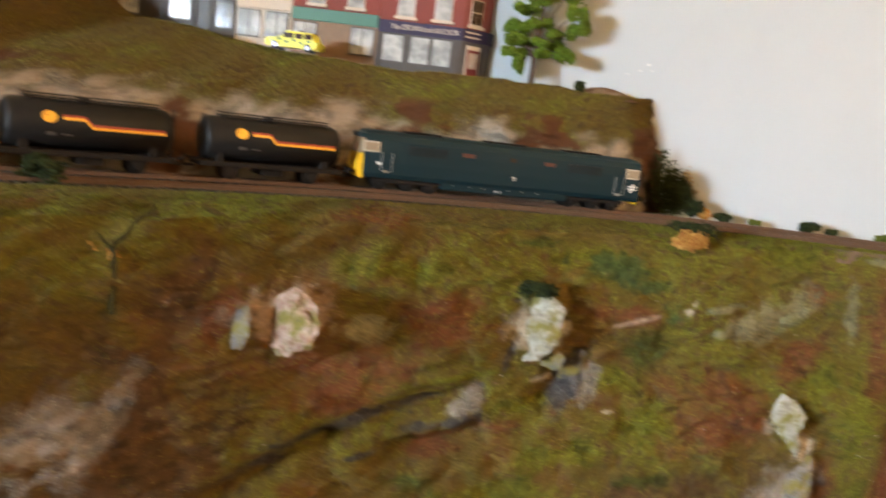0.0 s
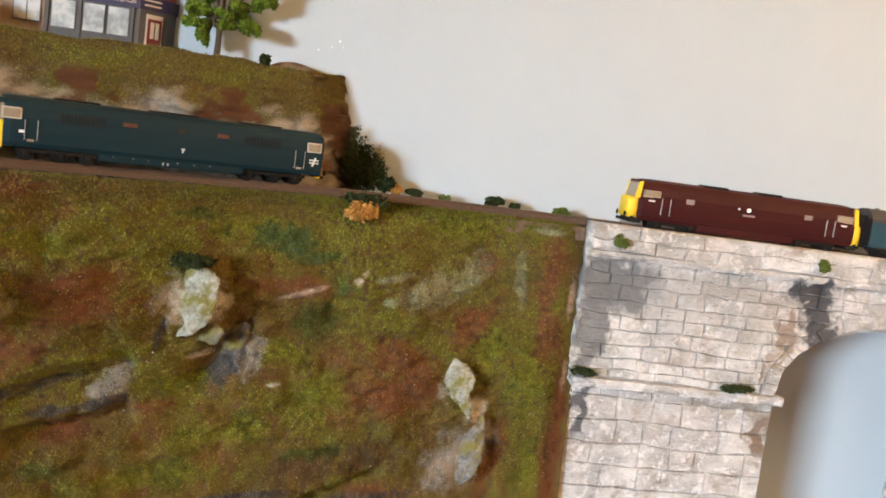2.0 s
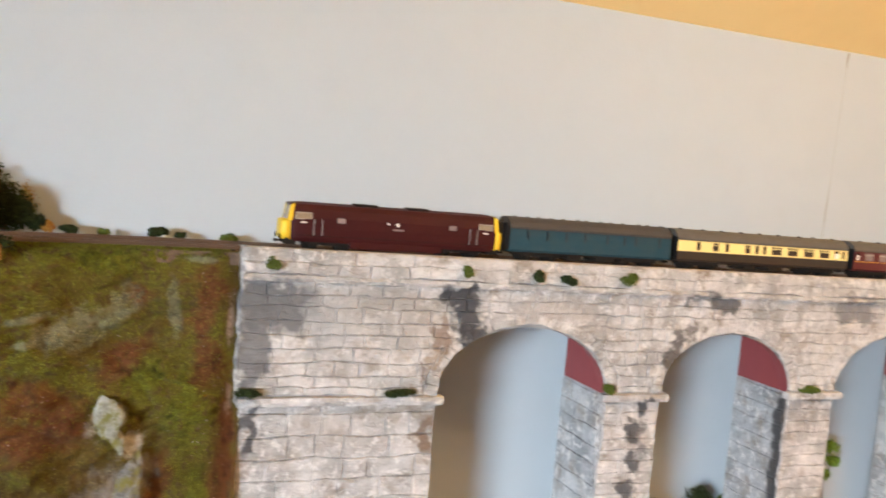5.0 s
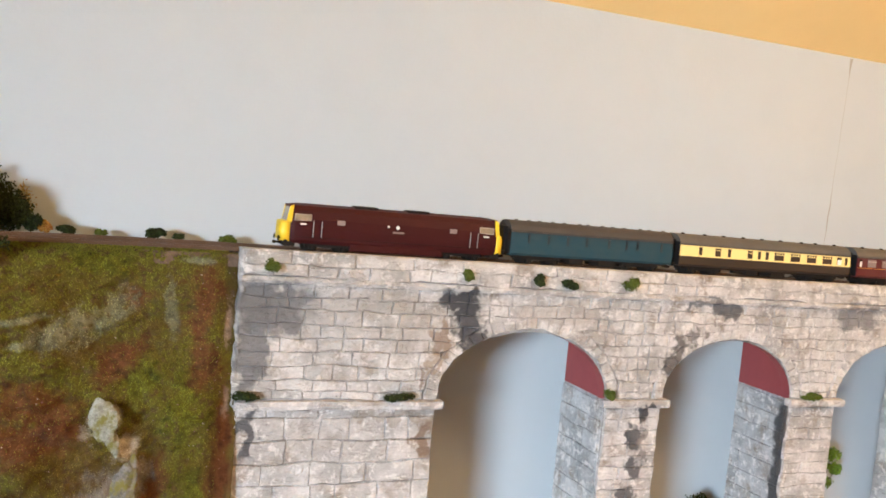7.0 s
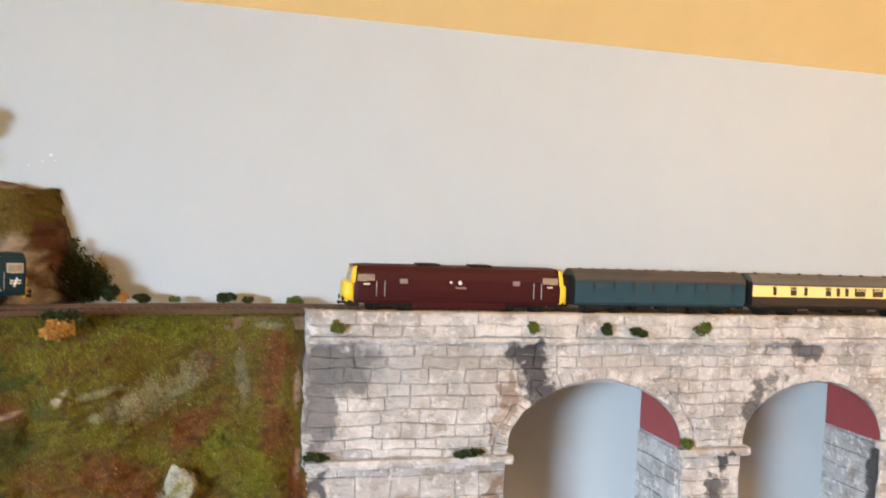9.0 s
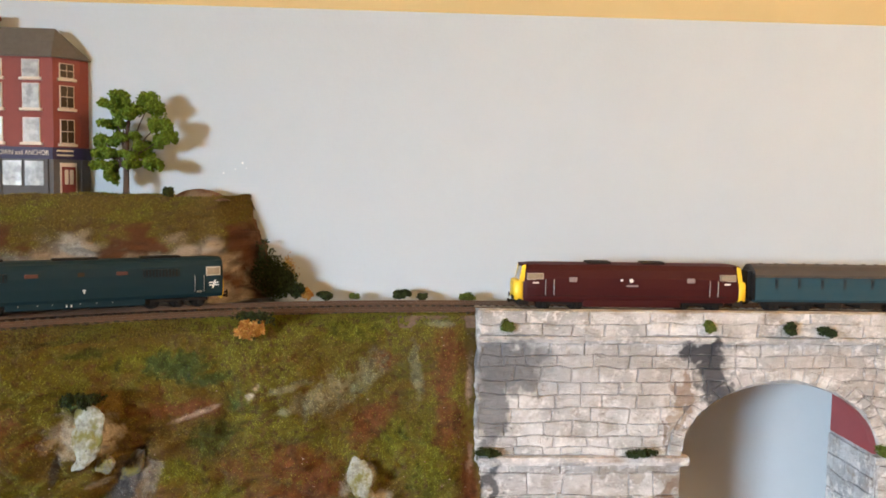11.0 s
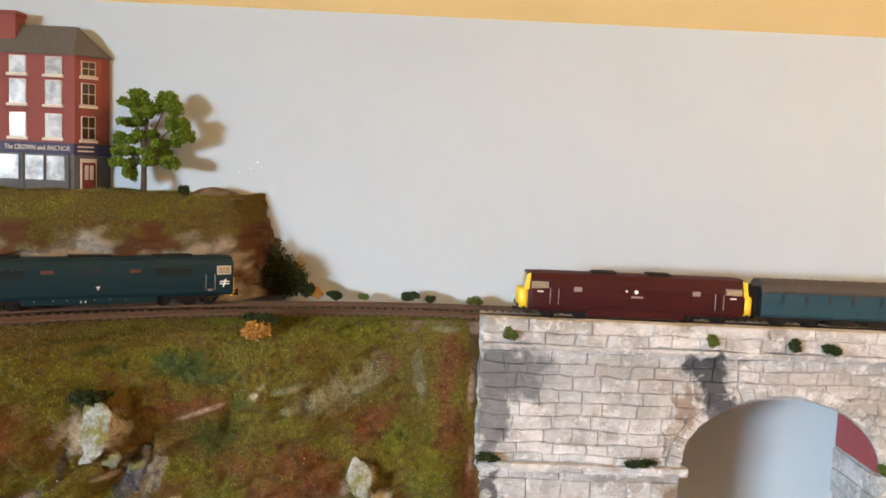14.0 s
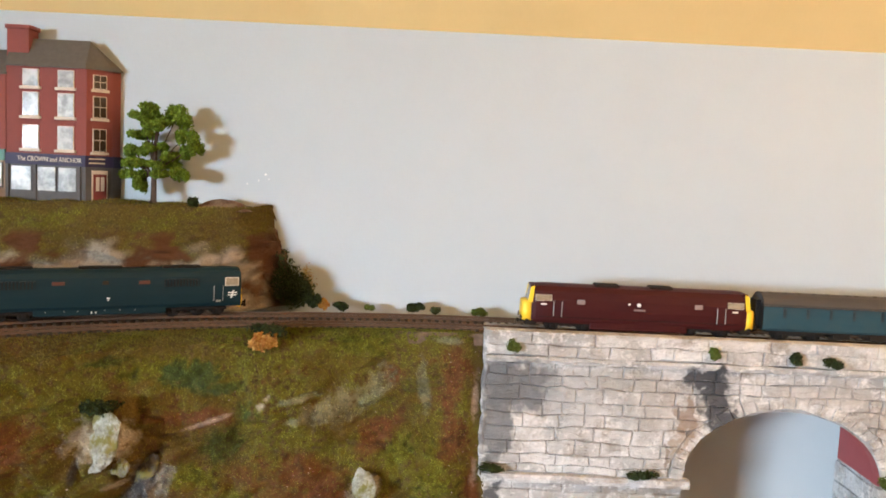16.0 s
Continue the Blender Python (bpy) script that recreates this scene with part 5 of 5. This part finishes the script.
corner_pub()
low_floors = [(1.3510, 1.3750), (1.3855, 1.4095)]
house(-0.2215, -0.1325, 1.4240, "red brick model shop with green fascia", BRICKR, SHOPB, SIGNG, (-0.197, -0.157), low_floors, 1.4520, door=1, lift=0.003, panes=GREYWIN, doors=SHOPB)
house(-0.2800, -0.2220, 1.4050, "cream-fronted model shop with a pale sign", SHOPB, STONEC, STONEC, (-0.264, -0.238), [(1.3510, 1.3750)], 1.4350, lift=0.009)
house(-0.3250, -0.2805, 1.4150, "grey-brown model shop with a wide doorway", SHOPB, SHOPG, SHOPB, (-0.303,), low_floors, 1.4400, door=0, lift=0.014, panes=DARKWIN)
house(-0.4100, -0.3255, 1.4150, "dark-fronted model shop with glare-pale windows", SHOPB, CHOC, SHOPB, (-0.385, -0.350), low_floors, 1.4400, door=1, lift=0.018, panes=DARKWIN)


# ---- vegetation ----
LEAF = flock("tree_foliage", (0.075, 0.130, 0.012), (0.130, 0.215, 0.020), (0.205, 0.310, 0.04))
BUSHG = flock("dark_bush", (0.012, 0.019, 0.006), (0.024, 0.036, 0.011), (0.046, 0.062, 0.018))
BUSHL = flock("light_bush", (0.050, 0.075, 0.010), (0.085, 0.115, 0.016), (0.13, 0.15, 0.03))
WISP = flock("dry_wisps", (0.26, 0.17, 0.06), (0.40, 0.29, 0.12), (0.50, 0.40, 0.20))
STRAW = flock("dry_foliage", (0.30, 0.14, 0.025), (0.42, 0.21, 0.045), (0.55, 0.32, 0.09))
DEADM = paint("dead_bark", (0.040, 0.034, 0.012), 0.95, vary=0.5, scale=300, spec=0.05)
BARKM = paint("bark", (0.085, 0.055, 0.038), 0.9, vary=0.5, scale=300)
rng = random.Random(5)


def leafy(blobs, per, size, seed):
    """Many small leaf-like flakes and crumbs scattered through blobs of (x, y, z, rx, ry, rz)."""
    r = random.Random(seed)
    verts, faces = [], []
    for bx, by, bz, rx, ry, rz in blobs:
        for _ in range(per):
            while True:
                p = Vector((r.uniform(-1, 1), r.uniform(-1, 1), r.uniform(-1, 1)))
                if 0.15 < p.length < 1:
                    break
            p = p * (0.75 + 0.45 * noise.noise(p * 2.5 + Vector((bx * 90, by * 90, bz * 90))))
            c = Vector((bx + p.x * rx, by + p.y * ry, bz + p.z * rz))
            q = Euler((r.uniform(0, 6.3), r.uniform(0, 6.3), r.uniform(0, 6.3))).to_matrix()
            s = size * r.uniform(0.6, 1.4)
            n = len(verts)
            for k in ((-1, -0.7, 0), (1, -0.6, 0), (0.8, 0.8, 0.25), (-0.7, 0.9, -0.2), (0, 0, 0.8)):
                verts.append(c + q @ (Vector(k) * s))
            faces += [(n, n + 1, n + 4), (n + 1, n + 2, n + 4), (n + 2, n + 3, n + 4), (n + 3, n, n + 4)]
    o = bpy.data.meshes.new("foliage")
    o.from_pydata(verts, [], faces)
    return o


def foliage(name, data, material, parent=None):
    data.materials.append(material)
    ob = new(name, data)
    ob.parent = parent
    return ob


def limb(bm, a, b, r0, r1, bend=0.002):
    a, b = Vector(a), Vector(b)
    mid = (a + b) / 2 + Vector((rng.uniform(-bend, bend), rng.uniform(-bend, bend), 0))
    rod(a, mid, r0, 7, (r0 + r1) / 2, bm)
    rod(mid, b, (r0 + r1) / 2, 7, r1, bm)


tree = empty("tree", pose(0, 0, 0), "bright green model tree with dark trunk beside the pub", "tree")
tx, ty, tz = 0.0118, 0.897, GROUND_T - 0.003
tb = bmesh.new()
limb(tb, (tx - 0.0005, ty, tz), (tx, ty, tz + 0.034), 0.0036, 0.0028, 0.0006)
for rx, ry in ((-0.005, -0.003), (0.005, -0.002), (0.001, -0.006)):
    limb(tb, (tx + rx, ty + ry, tz + 0.001), (tx, ty, tz + 0.009), 0.0010, 0.0016, 0.0005)
# lobes of the crown: offset along the wall, height, half width, half height
crown = [(0.0082, 0.1056, 0.0218, 0.0091), (-0.0109, 0.0983, 0.0137, 0.0068), (0.0246, 0.0946, 0.0173, 0.0091), (0.0378, 0.0783, 0.0127, 0.01), (0.041, 0.0651, 0.01, 0.0073), (-0.0082, 0.0783, 0.0155, 0.0064), (-0.0027, 0.0892, 0.0155, 0.0064), (-0.0237, 0.061, 0.0146, 0.0073), (-0.03, 0.0491, 0.0114, 0.0073), (-0.0146, 0.0464, 0.0137, 0.0064), (-0.0164, 0.0237, 0.0059, 0.01), (0.0009, 0.0655, 0.0127, 0.0059), (0.0232, 0.0569, 0.0137, 0.0068), (0.0155, 0.0455, 0.0173, 0.0064), (0.0291, 0.0373, 0.0118, 0.0073), (0.0082, 0.0364, 0.0091, 0.005), (-0.0209, 0.0355, 0.0109, 0.0055)]
FORK = Vector((tx, ty, tz + 0.034))
for dx, dz, r, rz in crown:
    end = Vector((tx + dx * 0.9, ty + rng.uniform(-0.006, 0.006), tz + dz - 0.002))
    knee = FORK + Vector((dx * 0.35, 0, (dz - 0.034) * 0.45 if dz > 0.034 else 0.004))
    limb(tb, FORK - Vector((0, 0, 0.004)), knee, 0.0015, 0.0010, 0.001)
    limb(tb, knee, end, 0.0010, 0.0004, 0.002)
limb(tb, FORK, (tx + 0.004, ty, tz + 0.095), 0.0024, 0.0008)
part("trunk", tb, BARKM, tree)
clumps = []
for dx, dz, r, rz in crown:
    for _ in range(6):
        q = rng.uniform(-0.85, 0.85)
        clumps.append((tx + dx + q * r, ty + rng.uniform(-0.010, 0.010), tz + dz + rng.uniform(-0.35, 0.35) * rz, r * rng.uniform(0.45, 0.65), 0.011, rz * rng.uniform(0.8, 1.1)))
foliage("crown", leafy(clumps, 260, 0.0012, 3), LEAF, tree)


def bush(x, y, z, r, h, material, label, per=220, size=0.0011, seed=1, bits=4):
    g = random.Random(seed)
    blobs = [(g.uniform(-0.6, 0.6) * r, g.uniform(-0.4, 0.4) * r, h * g.uniform(0.25, 0.75), r * g.uniform(0.45, 0.7), r * 0.5, h * g.uniform(0.3, 0.5)) for _ in range(bits)]
    ob = foliage("bush", leafy(blobs, per, size, seed), material)
    ob.matrix_basis = pose(x, y, z)
    return tagged(ob, label, "bush", "bushes along the line")


bush(0.058, 0.878, 1.295, 0.008, 0.014, BUSHG, "small dark bush on the hilltop", 120, seed=2)
for k, (x, y, z, r, h, dry) in enumerate([(0.163, 0.905, 1.186, 0.024, 0.060, 0), (0.183, 0.908, 1.186, 0.018, 0.034, 0), (0.192, 0.902, 1.185, 0.012, 0.018, 0), (0.206, 0.905, 1.185, 0.010, 0.014, 1),
                                          (0.228, 0.905, 1.184, 0.013, 0.010, 0), (0.257, 0.908, 1.184, 0.006, 0.007, 2), (0.307, 0.908, 1.184, 0.012, 0.012, 0), (0.330, 0.908, 1.184, 0.009, 0.007, 0),
                                          (0.381, 0.905, 1.184, 0.010, 0.011, 2), (0.022, 0.846, 1.186, 0.022, 0.022, 0), (0.085, 0.862, 1.186, 0.026, 0.016, 0), (0.060, 0.858, 1.186, 0.016, 0.018, 0), (-0.06, 0.800, 1.186, 0.018, 0.018, 0)]):
    bush(x, y, z, r, h, (BUSHG, STRAW, BUSHL)[dry], ("dark green bush beside the track", "dry yellow bush beside the track", "light green tuft beside the track")[dry], 260 if r > 0.011 else 140, seed=10 + k, bits=10 if h > 0.03 else 4)
bush(0.186, 0.912, 1.204, 0.009, 0.034, WISP, "dry yellow grass clump by the cliff", 34, 0.0009, 31, 6)
bush(0.174, 0.752, 1.178, 0.024, 0.024, BUSHG, "dark bush on the brow of the bank", 260, seed=40)
for k, (x, z, r, h, m2) in enumerate([(0.412, 1.171, 0.0085, 0.013, 2), (0.615, 1.171, 0.0075, 0.013, 2), (0.690, 1.170, 0.011, 0.013, 0), (0.732, 1.1685, 0.014, 0.011, 0), (0.808, 1.170, 0.014, 0.016, 2),
                                      (0.398, 1.0440, 0.017, 0.011, 0), (0.550, 1.0440, 0.017, 0.010, 0), (0.803, 1.0440, 0.011, 0.012, 2), (1.092, 1.0440, 0.014, 0.010, 2)]):
    bush(x, FACE_Y - 0.0075, z, r, h, BUSHG if not m2 else BUSHL, "green moss clump growing on the viaduct stonework", 200, 0.0009, 60 + k)

bush(0.171, 0.7385, 1.171, 0.016, 0.018, STRAW, "orange dry bush on the brow of the bank", 150, 0.0013, 41, 6)
bush(0.049, 0.652, 1.131, 0.027, 0.015, BUSHG, "dark bush above the pale rock", 240, seed=42)
bush(-0.262, 0.500, 1.180, 0.020, 0.026, BUSHG, "dark bush at the edge of the track", 240, seed=43)
bush(-0.196, 0.452, 1.150, 0.012, 0.016, STRAW, "brown dead bush on the crag", 120, seed=44)
for k, (x, y, z, r, h, m2) in enumerate([(1.04, 0.905, BASE_Z - 0.004, 0.030, 0.048, 0), (0.97, 0.900, BASE_Z - 0.004, 0.024, 0.036, 0), (0.72, 0.900, BASE_Z - 0.004, 0.02, 0.03, 0), (1.10, 0.91, BASE_Z - 0.004, 0.02, 0.04, 2)]):
    bush(x, y, z, r, h, BUSHG if not m2 else BUSHL, "green bush at the foot of the viaduct", 320, seed=80 + k, bits=6)

# small tree under the third arch
sapling = empty("tree", pose(0, 0, 0), "bright green model tree below the viaduct", "tree")
sb = bmesh.new()
limb(sb, (1.235, 0.88, BASE_Z - 0.004), (1.232, 0.88, 0.925), 0.0035, 0.0022)
sc = [(1.222, 0.925, 0.016, 0.012), (1.240, 0.940, 0.016, 0.012), (1.212, 0.905, 0.014, 0.010), (1.232, 0.900, 0.014, 0.010), (1.250, 0.918, 0.012, 0.010)]
for x, z, r, rz in sc:
    limb(sb, (1.233, 0.88, 0.895), (x, 0.88, z - 0.004), 0.0012, 0.0005)
part("trunk", sb, BARKM, sapling)
foliage("crown", leafy([(x, 0.88, z, r, r, rz) for x, z, r, rz in sc], 420, 0.0013, 8), LEAF, sapling)

# bare dead tree on the crag
dead = bmesh.new()
dx, dy = -0.184, 0.449
limb(dead, (dx + 0.003, dy - 0.004, 1.126), (dx - 0.001, dy, 1.165), 0.0019, 0.0012)
limb(dead, (dx - 0.001, dy, 1.165), (dx + 0.006, dy + 0.010, 1.178), 0.0016, 0.0010)
limb(dead, (dx + 0.006, dy + 0.010, 1.178), (dx + 0.014, dy + 0.020, 1.189), 0.0013, 0.0007)
limb(dead, (dx, dy, 1.160), (dx - 0.012, dy + 0.002, 1.170), 0.0012, 0.0006)
tagged(part("dead_tree", dead, DEADM), "dark bare dead tree leaning on the crag", "tree")

# hi-vis service car in front of the shops
HIVIS = paint("hivis_yellow", (0.72, 0.66, 0.03), 0.4, vary=0.1)
CHECK = paint("check_green", (0.05, 0.14, 0.03), 0.5, vary=0.1)
car = empty("service_car", pose(-0.222, 0.841, 1.3000), "yellow model emergency car with dark checks by the shops", "car")
o = prism([(-0.027, 0.003), (0.027, 0.003), (0.028, 0.010), (0.024, 0.011), (0.021, 0.0185), (-0.006, 0.0190), (-0.012, 0.0125), (-0.026, 0.0110), (-0.028, 0.008)], -0.0105, 0.0105)
bmesh.ops.bevel(o, geom=o.edges[:], offset=0.0009, segments=2, affect="EDGES")
cb = part("body", o, HIVIS, car)
for xa, xb in ((-0.0085, 0.0015), (0.0030, 0.0110), (0.0125, 0.0200)):
    part("window", box(xa, xb, -0.0110, -0.0100, 0.0122, 0.0170), DARKWIN, cb)
for k in range(6):
    part("check", box(-0.022 + k * 0.0075, -0.0183 + k * 0.0075, -0.0109, -0.0103, 0.0070 + 0.0022 * (k % 2), 0.0092 + 0.0022 * (k % 2)), CHECK, cb)
for xw in (-0.0165, 0.0165):
    for side in (-1, 1):
        w = part("wheel", rod((xw, side * 0.0085, 0.0040), (xw, side * 0.0110, 0.0040), 0.0040, 18), BLACK, car)
        part("rim", rod((xw, side * 0.0110, 0.0040), (xw, side * 0.0113, 0.0040), 0.0022, 14), STEEL, w)
part("light_bar", box(0.000, 0.006, -0.008, 0.008, 0.0188, 0.0208, 0.0004, seg=1), PANE, car)

# low earth mound at the hill's end
m = grid(span(0.052, 0.122, 40), span(0.885, 0.930, 16), lambda u, v: (u, v, 1.2925 + 0.012 * max(0.0, 1 - ((u - 0.087) / 0.034) ** 2) * max(0.0, 1 - ((v - 0.910) / 0.024) ** 2) + 0.001 * fbm(u * 60, v * 60, 1, 3)), lambda co: blend((0.19, 0.10, 0.06), (0.30, 0.22, 0.15), smooth(-0.2, 0.3, fbm(co.x * 80, co.y * 80, 2, 3))))
m.materials.append(EARTH)
tagged(new("ground_mound", m), "bare brown earth mound on the hilltop", "ground", kind="structure")

# hairline crack and specks on the wall
CRACKM = paint("crack_dirt", (0.34, 0.32, 0.29), 0.9, vary=0.4)
ck = bmesh.new()
last = None
for k in range(60):
    z = CEIL_Z - 0.002 - 0.30 * k / 59
    x = 1.2395 - 0.010 * k / 59 + 0.0012 * fbm(z * 60, 0, 4, 3)
    w = 0.0002 + 0.0006 * max(0.0, fbm(z * 40, 3, 1, 2)) + 0.0022 * smooth(6, 0, k) + 0.0008 * math.exp(-((k - 44) / 5) ** 2)
    cur = (ck.verts.new((x - w, WALL_Y - 0.0003, z)), ck.verts.new((x + w, WALL_Y - 0.0003, z)))
    if last:
        ck.faces.new((last[0], last[1], cur[1], cur[0]))
    last = cur
tagged(part("wall_crack", ck, CRACKM), "thin crack running down the plaster wall", "crack", kind="structure")

# added rose and flex over the unseen warm fill lamp, behind the viewer
lamp = empty("fill_lamp_mount", pose(1.30, -0.10, ROOF), "added rose and flex over an unseen warm fill lamp", "lamp")
part("rose", rod((0, 0, -0.012), (0, 0, 0), 0.045, 24, 0.04), WHITE, lamp)
part("flex", rod((0, 0, -0.12), (0, 0, -0.01), 0.003, 8), WHITE, lamp)

# filler chips on the wall above the hill's end
for k, (x, z, w) in enumerate(((0.1290, 1.3340, 0.0013), (0.1210, 1.3270, 0.0008), (0.1330, 1.3285, 0.0007), (0.108, 1.3225, 0.0008))):
    o = bmesh.new()
    bmesh.ops.create_icosphere(o, subdivisions=2, radius=w)
    for v in o.verts:
        v.co = Vector((v.co.x * (1 + 0.4 * fbm(v.co.x * 900, k, 1, 2)), v.co.y * 0.3, v.co.z))
    ob = part("filler_chip", o, WHITE)
    ob.matrix_basis = pose(x, WALL_Y - 0.0001, z)
    tagged(ob, "tiny white fleck of filler on the wall", "wall mark", "filler flecks")


# ---- outcrops on the crag ----
def rock_paint(name, pale, dark):
    m, t, b = nodes_of(name)
    col = mixed(t, ramp(t, noise_of(t, 130.0, 7.0, 0.7), 0.38, 0.62), dark, pale)
    col = mixed(t, ramp(t, noise_of(t, 80.0, 6.0), 0.46, 0.60), col, (0.165, 0.140, 0.025))
    col = mixed(t, ramp(t, noise_of(t, 420.0, 4.0), 0.60, 0.72), col, (0.10, 0.08, 0.06))
    t.links.new(col, b.inputs["Base Color"])
    b.inputs["Roughness"].default_value = 0.7
    bumped(t, b, noise_of(t, 260.0, 8.0, 0.7), 1.0, 0.003)
    return m


ROCKP = rock_paint("pale_rock", (0.45, 0.435, 0.375), (0.20, 0.185, 0.14))
ROCKG = rock_paint("grey_rock", (0.27, 0.255, 0.235), (0.095, 0.085, 0.075))
ROCKD = rock_paint("dark_rock", (0.115, 0.105, 0.100), (0.032, 0.028, 0.026))
ROCKR = rock_paint("pink_rock", (0.52, 0.40, 0.32), (0.24, 0.12, 0.08))


def crag_y(x, z):
    return bank(x, 0.22 + 0.78 * (1.176 - z) / (1.176 - BASE_Z))[1]


def rock(x, z, rx, rz, material, label, tilt=0.0, deep=0.007, seed=0):
    o = bmesh.new()
    bmesh.ops.create_icosphere(o, subdivisions=4, radius=1.0)
    for v in o.verts:
        p = v.co.copy()
        cell = noise.cell_vector(p * 2.2 + Vector((seed, 3, 1)))
        k = 0.90 + 0.20 * noise.fractal(p * 1.5 + Vector((seed * 7, 0, 0)), 1.0, 2.0, 5) + 0.14 * (cell.x - 0.5) - 0.12 * abs(noise.noise(p * 4 + Vector((seed, 9, 2))))
        v.co = Vector((p.x * rx * k, p.y * deep * k, p.z * rz * k))
    ob = part("rock", o, material)
    ob.matrix_basis = pose(x, crag_y(x, z) - 0.0022, z, -12, tilt, -18 - 40 * max(0.0, 0.25 - x))
    return tagged(ob, label, "rock", "outcrops on the crag")


for n, (x, z, rx, rz, m3, lab, tilt, deep) in enumerate([
        (0.054, 1.108, 0.024, 0.027, ROCKP, "pale lichened rock outcrop in the grass", 8, 0.006), (0.068, 1.083, 0.012, 0.008, ROCKG, "grey rock below the pale outcrop", -20, 0.006),
        (0.084, 1.072, 0.009, 0.021, ROCKD, "dark slaty rock in a cleft", 25, 0.006), (0.271, 1.044, 0.014, 0.019, ROCKP, "pale cracked rock on the crag", -12, 0.0045),
        (0.279, 1.022, 0.007, 0.012, ROCKP, "small pale rock on the crag", -25, 0.0035), (0.286, 0.982, 0.018, 0.036, ROCKG, "tall grey rock slab on the crag", 4, 0.007),
        (-0.104, 1.117, 0.030, 0.023, ROCKR, "pinkish broken rock face", 0, 0.009), (-0.128, 1.114, 0.010, 0.017, ROCKG, "grey rock beside the pink rock", 0, 0.004)]):
    rock(x, z, rx, rz, m3, lab, tilt, deep, n)

# loose chips of plaster and stone on the bank
gc = random.Random(21)
verts, faces = [], []
for n in range(170):
    if n < 70:
        x, z = gc.uniform(0.345, 0.381), gc.uniform(0.92, 1.175)
    elif n < 120:
        x, z = gc.gauss(0.17, 0.10), gc.gauss(1.075, 0.03)
    else:
        x, z = gc.uniform(-0.2, 0.33), gc.uniform(0.95, 1.17)
    if x > 0.381 or z > 1.175:
        continue
    y, s = crag_y(x, z) - 0.0006, gc.uniform(0.0003, 0.0009)
    n0 = len(verts)
    for px, py, pz in ((1, 0, 0), (-1, 0.2, 0.1), (0, -1, 0), (0.1, 1, 0), (0, 0, 1), (0.2, 0, -1)):
        verts.append((x + px * s * gc.uniform(0.6, 1.5), y + py * s * 0.6, z + pz * s * gc.uniform(0.5, 1.0)))
    for a, b, c in ((0, 2, 4), (2, 1, 4), (1, 3, 4), (3, 0, 4), (2, 0, 5), (1, 2, 5), (3, 1, 5), (0, 3, 5)):
        faces.append((n0 + a, n0 + b, n0 + c))
cd = bpy.data.meshes.new("chips")
cd.from_pydata(verts, [], faces)
CHIPM = flock("stone_chip", (0.16, 0.09, 0.05), (0.30, 0.22, 0.15), (0.48, 0.43, 0.36))
tagged(foliage("stone_chips", cd, CHIPM), "tiny pale chips scattered on the bank", "gravel", kind="stuff")

# small dark lumps left on the deck beside the rear parapet
for x, w, h in ((0.752, 0.006, 0.0080), (0.955, 0.022, 0.0045), (1.02, 0.010, 0.0035)):
    o = bmesh.new()
    bmesh.ops.create_icosphere(o, subdivisions=3, radius=1.0)
    for v in o.verts:
        k = 0.9 + 0.3 * noise.fractal(v.co * 2 + Vector((x * 9, 0, 0)), 1.0, 2.0, 4)
        v.co = Vector((v.co.x * w * k, v.co.y * 0.0035 * k, v.co.z * h * k))
    ob = part("ballast_heap", o, TRACKBED)
    ob.matrix_basis = pose(x, BACK_Y - 0.0075, TRACK_Z + h * 0.5)
    tagged(ob, "small dark brown heap beside the rear parapet", "heap", "heaps on the viaduct deck")

# ---- static grass on the slopes ----
def tufts(place, count, us, vs, want, seed, long=0.0022):
    g = random.Random(seed)
    verts, faces, dye = [], [], []
    while count > 0:
        u, v = g.uniform(*us), g.uniform(*vs)
        x, y, z = place(u, v)
        count -= 1
        tint = want(x, y, z, g)
        if not tint:
            continue
        n = len(verts)
        s, w = long * g.uniform(0.5, 1.4), 0.00045
        dx, dy = g.uniform(-0.6, 0.6), g.uniform(-1.0, 0.1)
        verts += [(x - w, y, z), (x + w, y, z), (x + dx * s, y + dy * s, z + s * 0.75)]
        faces.append((n, n + 1, n + 2))
        dye += [(*tint, 1.0)] * 3
    data = bpy.data.meshes.new("grass")
    data.from_pydata(verts, [], faces)
    layer = data.color_attributes.new("pigment", "FLOAT_COLOR", "POINT")
    layer.data.foreach_set("color", np.array(dye, np.float32).ravel())
    return data


def grassy(x, y, z, g):
    c = crag_pigment(Vector((x, y, z)))
    if c[1] > 0.66 * c[0] and c[0] < 0.24:
        return c
    if g.random() < (0.34 if c[0] < 0.30 else 0.12):
        return c if g.random() < 0.55 else blend(c, GREEN, 0.7)
    return None


def grassy_hill(x, y, z, g):
    c = hill_pigment(Vector((x, y, z)))
    return c if c[1] > 0.66 * c[0] and c[0] < 0.24 else None


for nm, pl, n, us, vs, want in (("bank_grass", bank, 170000, (-0.32, 0.372), (0.0, 0.75), grassy), ("hill_grass", hill, 40000, (-0.45, 0.150), (0.1, 1.0), grassy_hill)):
    ob = foliage(nm, tufts(pl, n, us, vs, want, 9), GRASS)
    tagged(ob, "short olive static grass on the model slopes", "grass", kind="stuff")
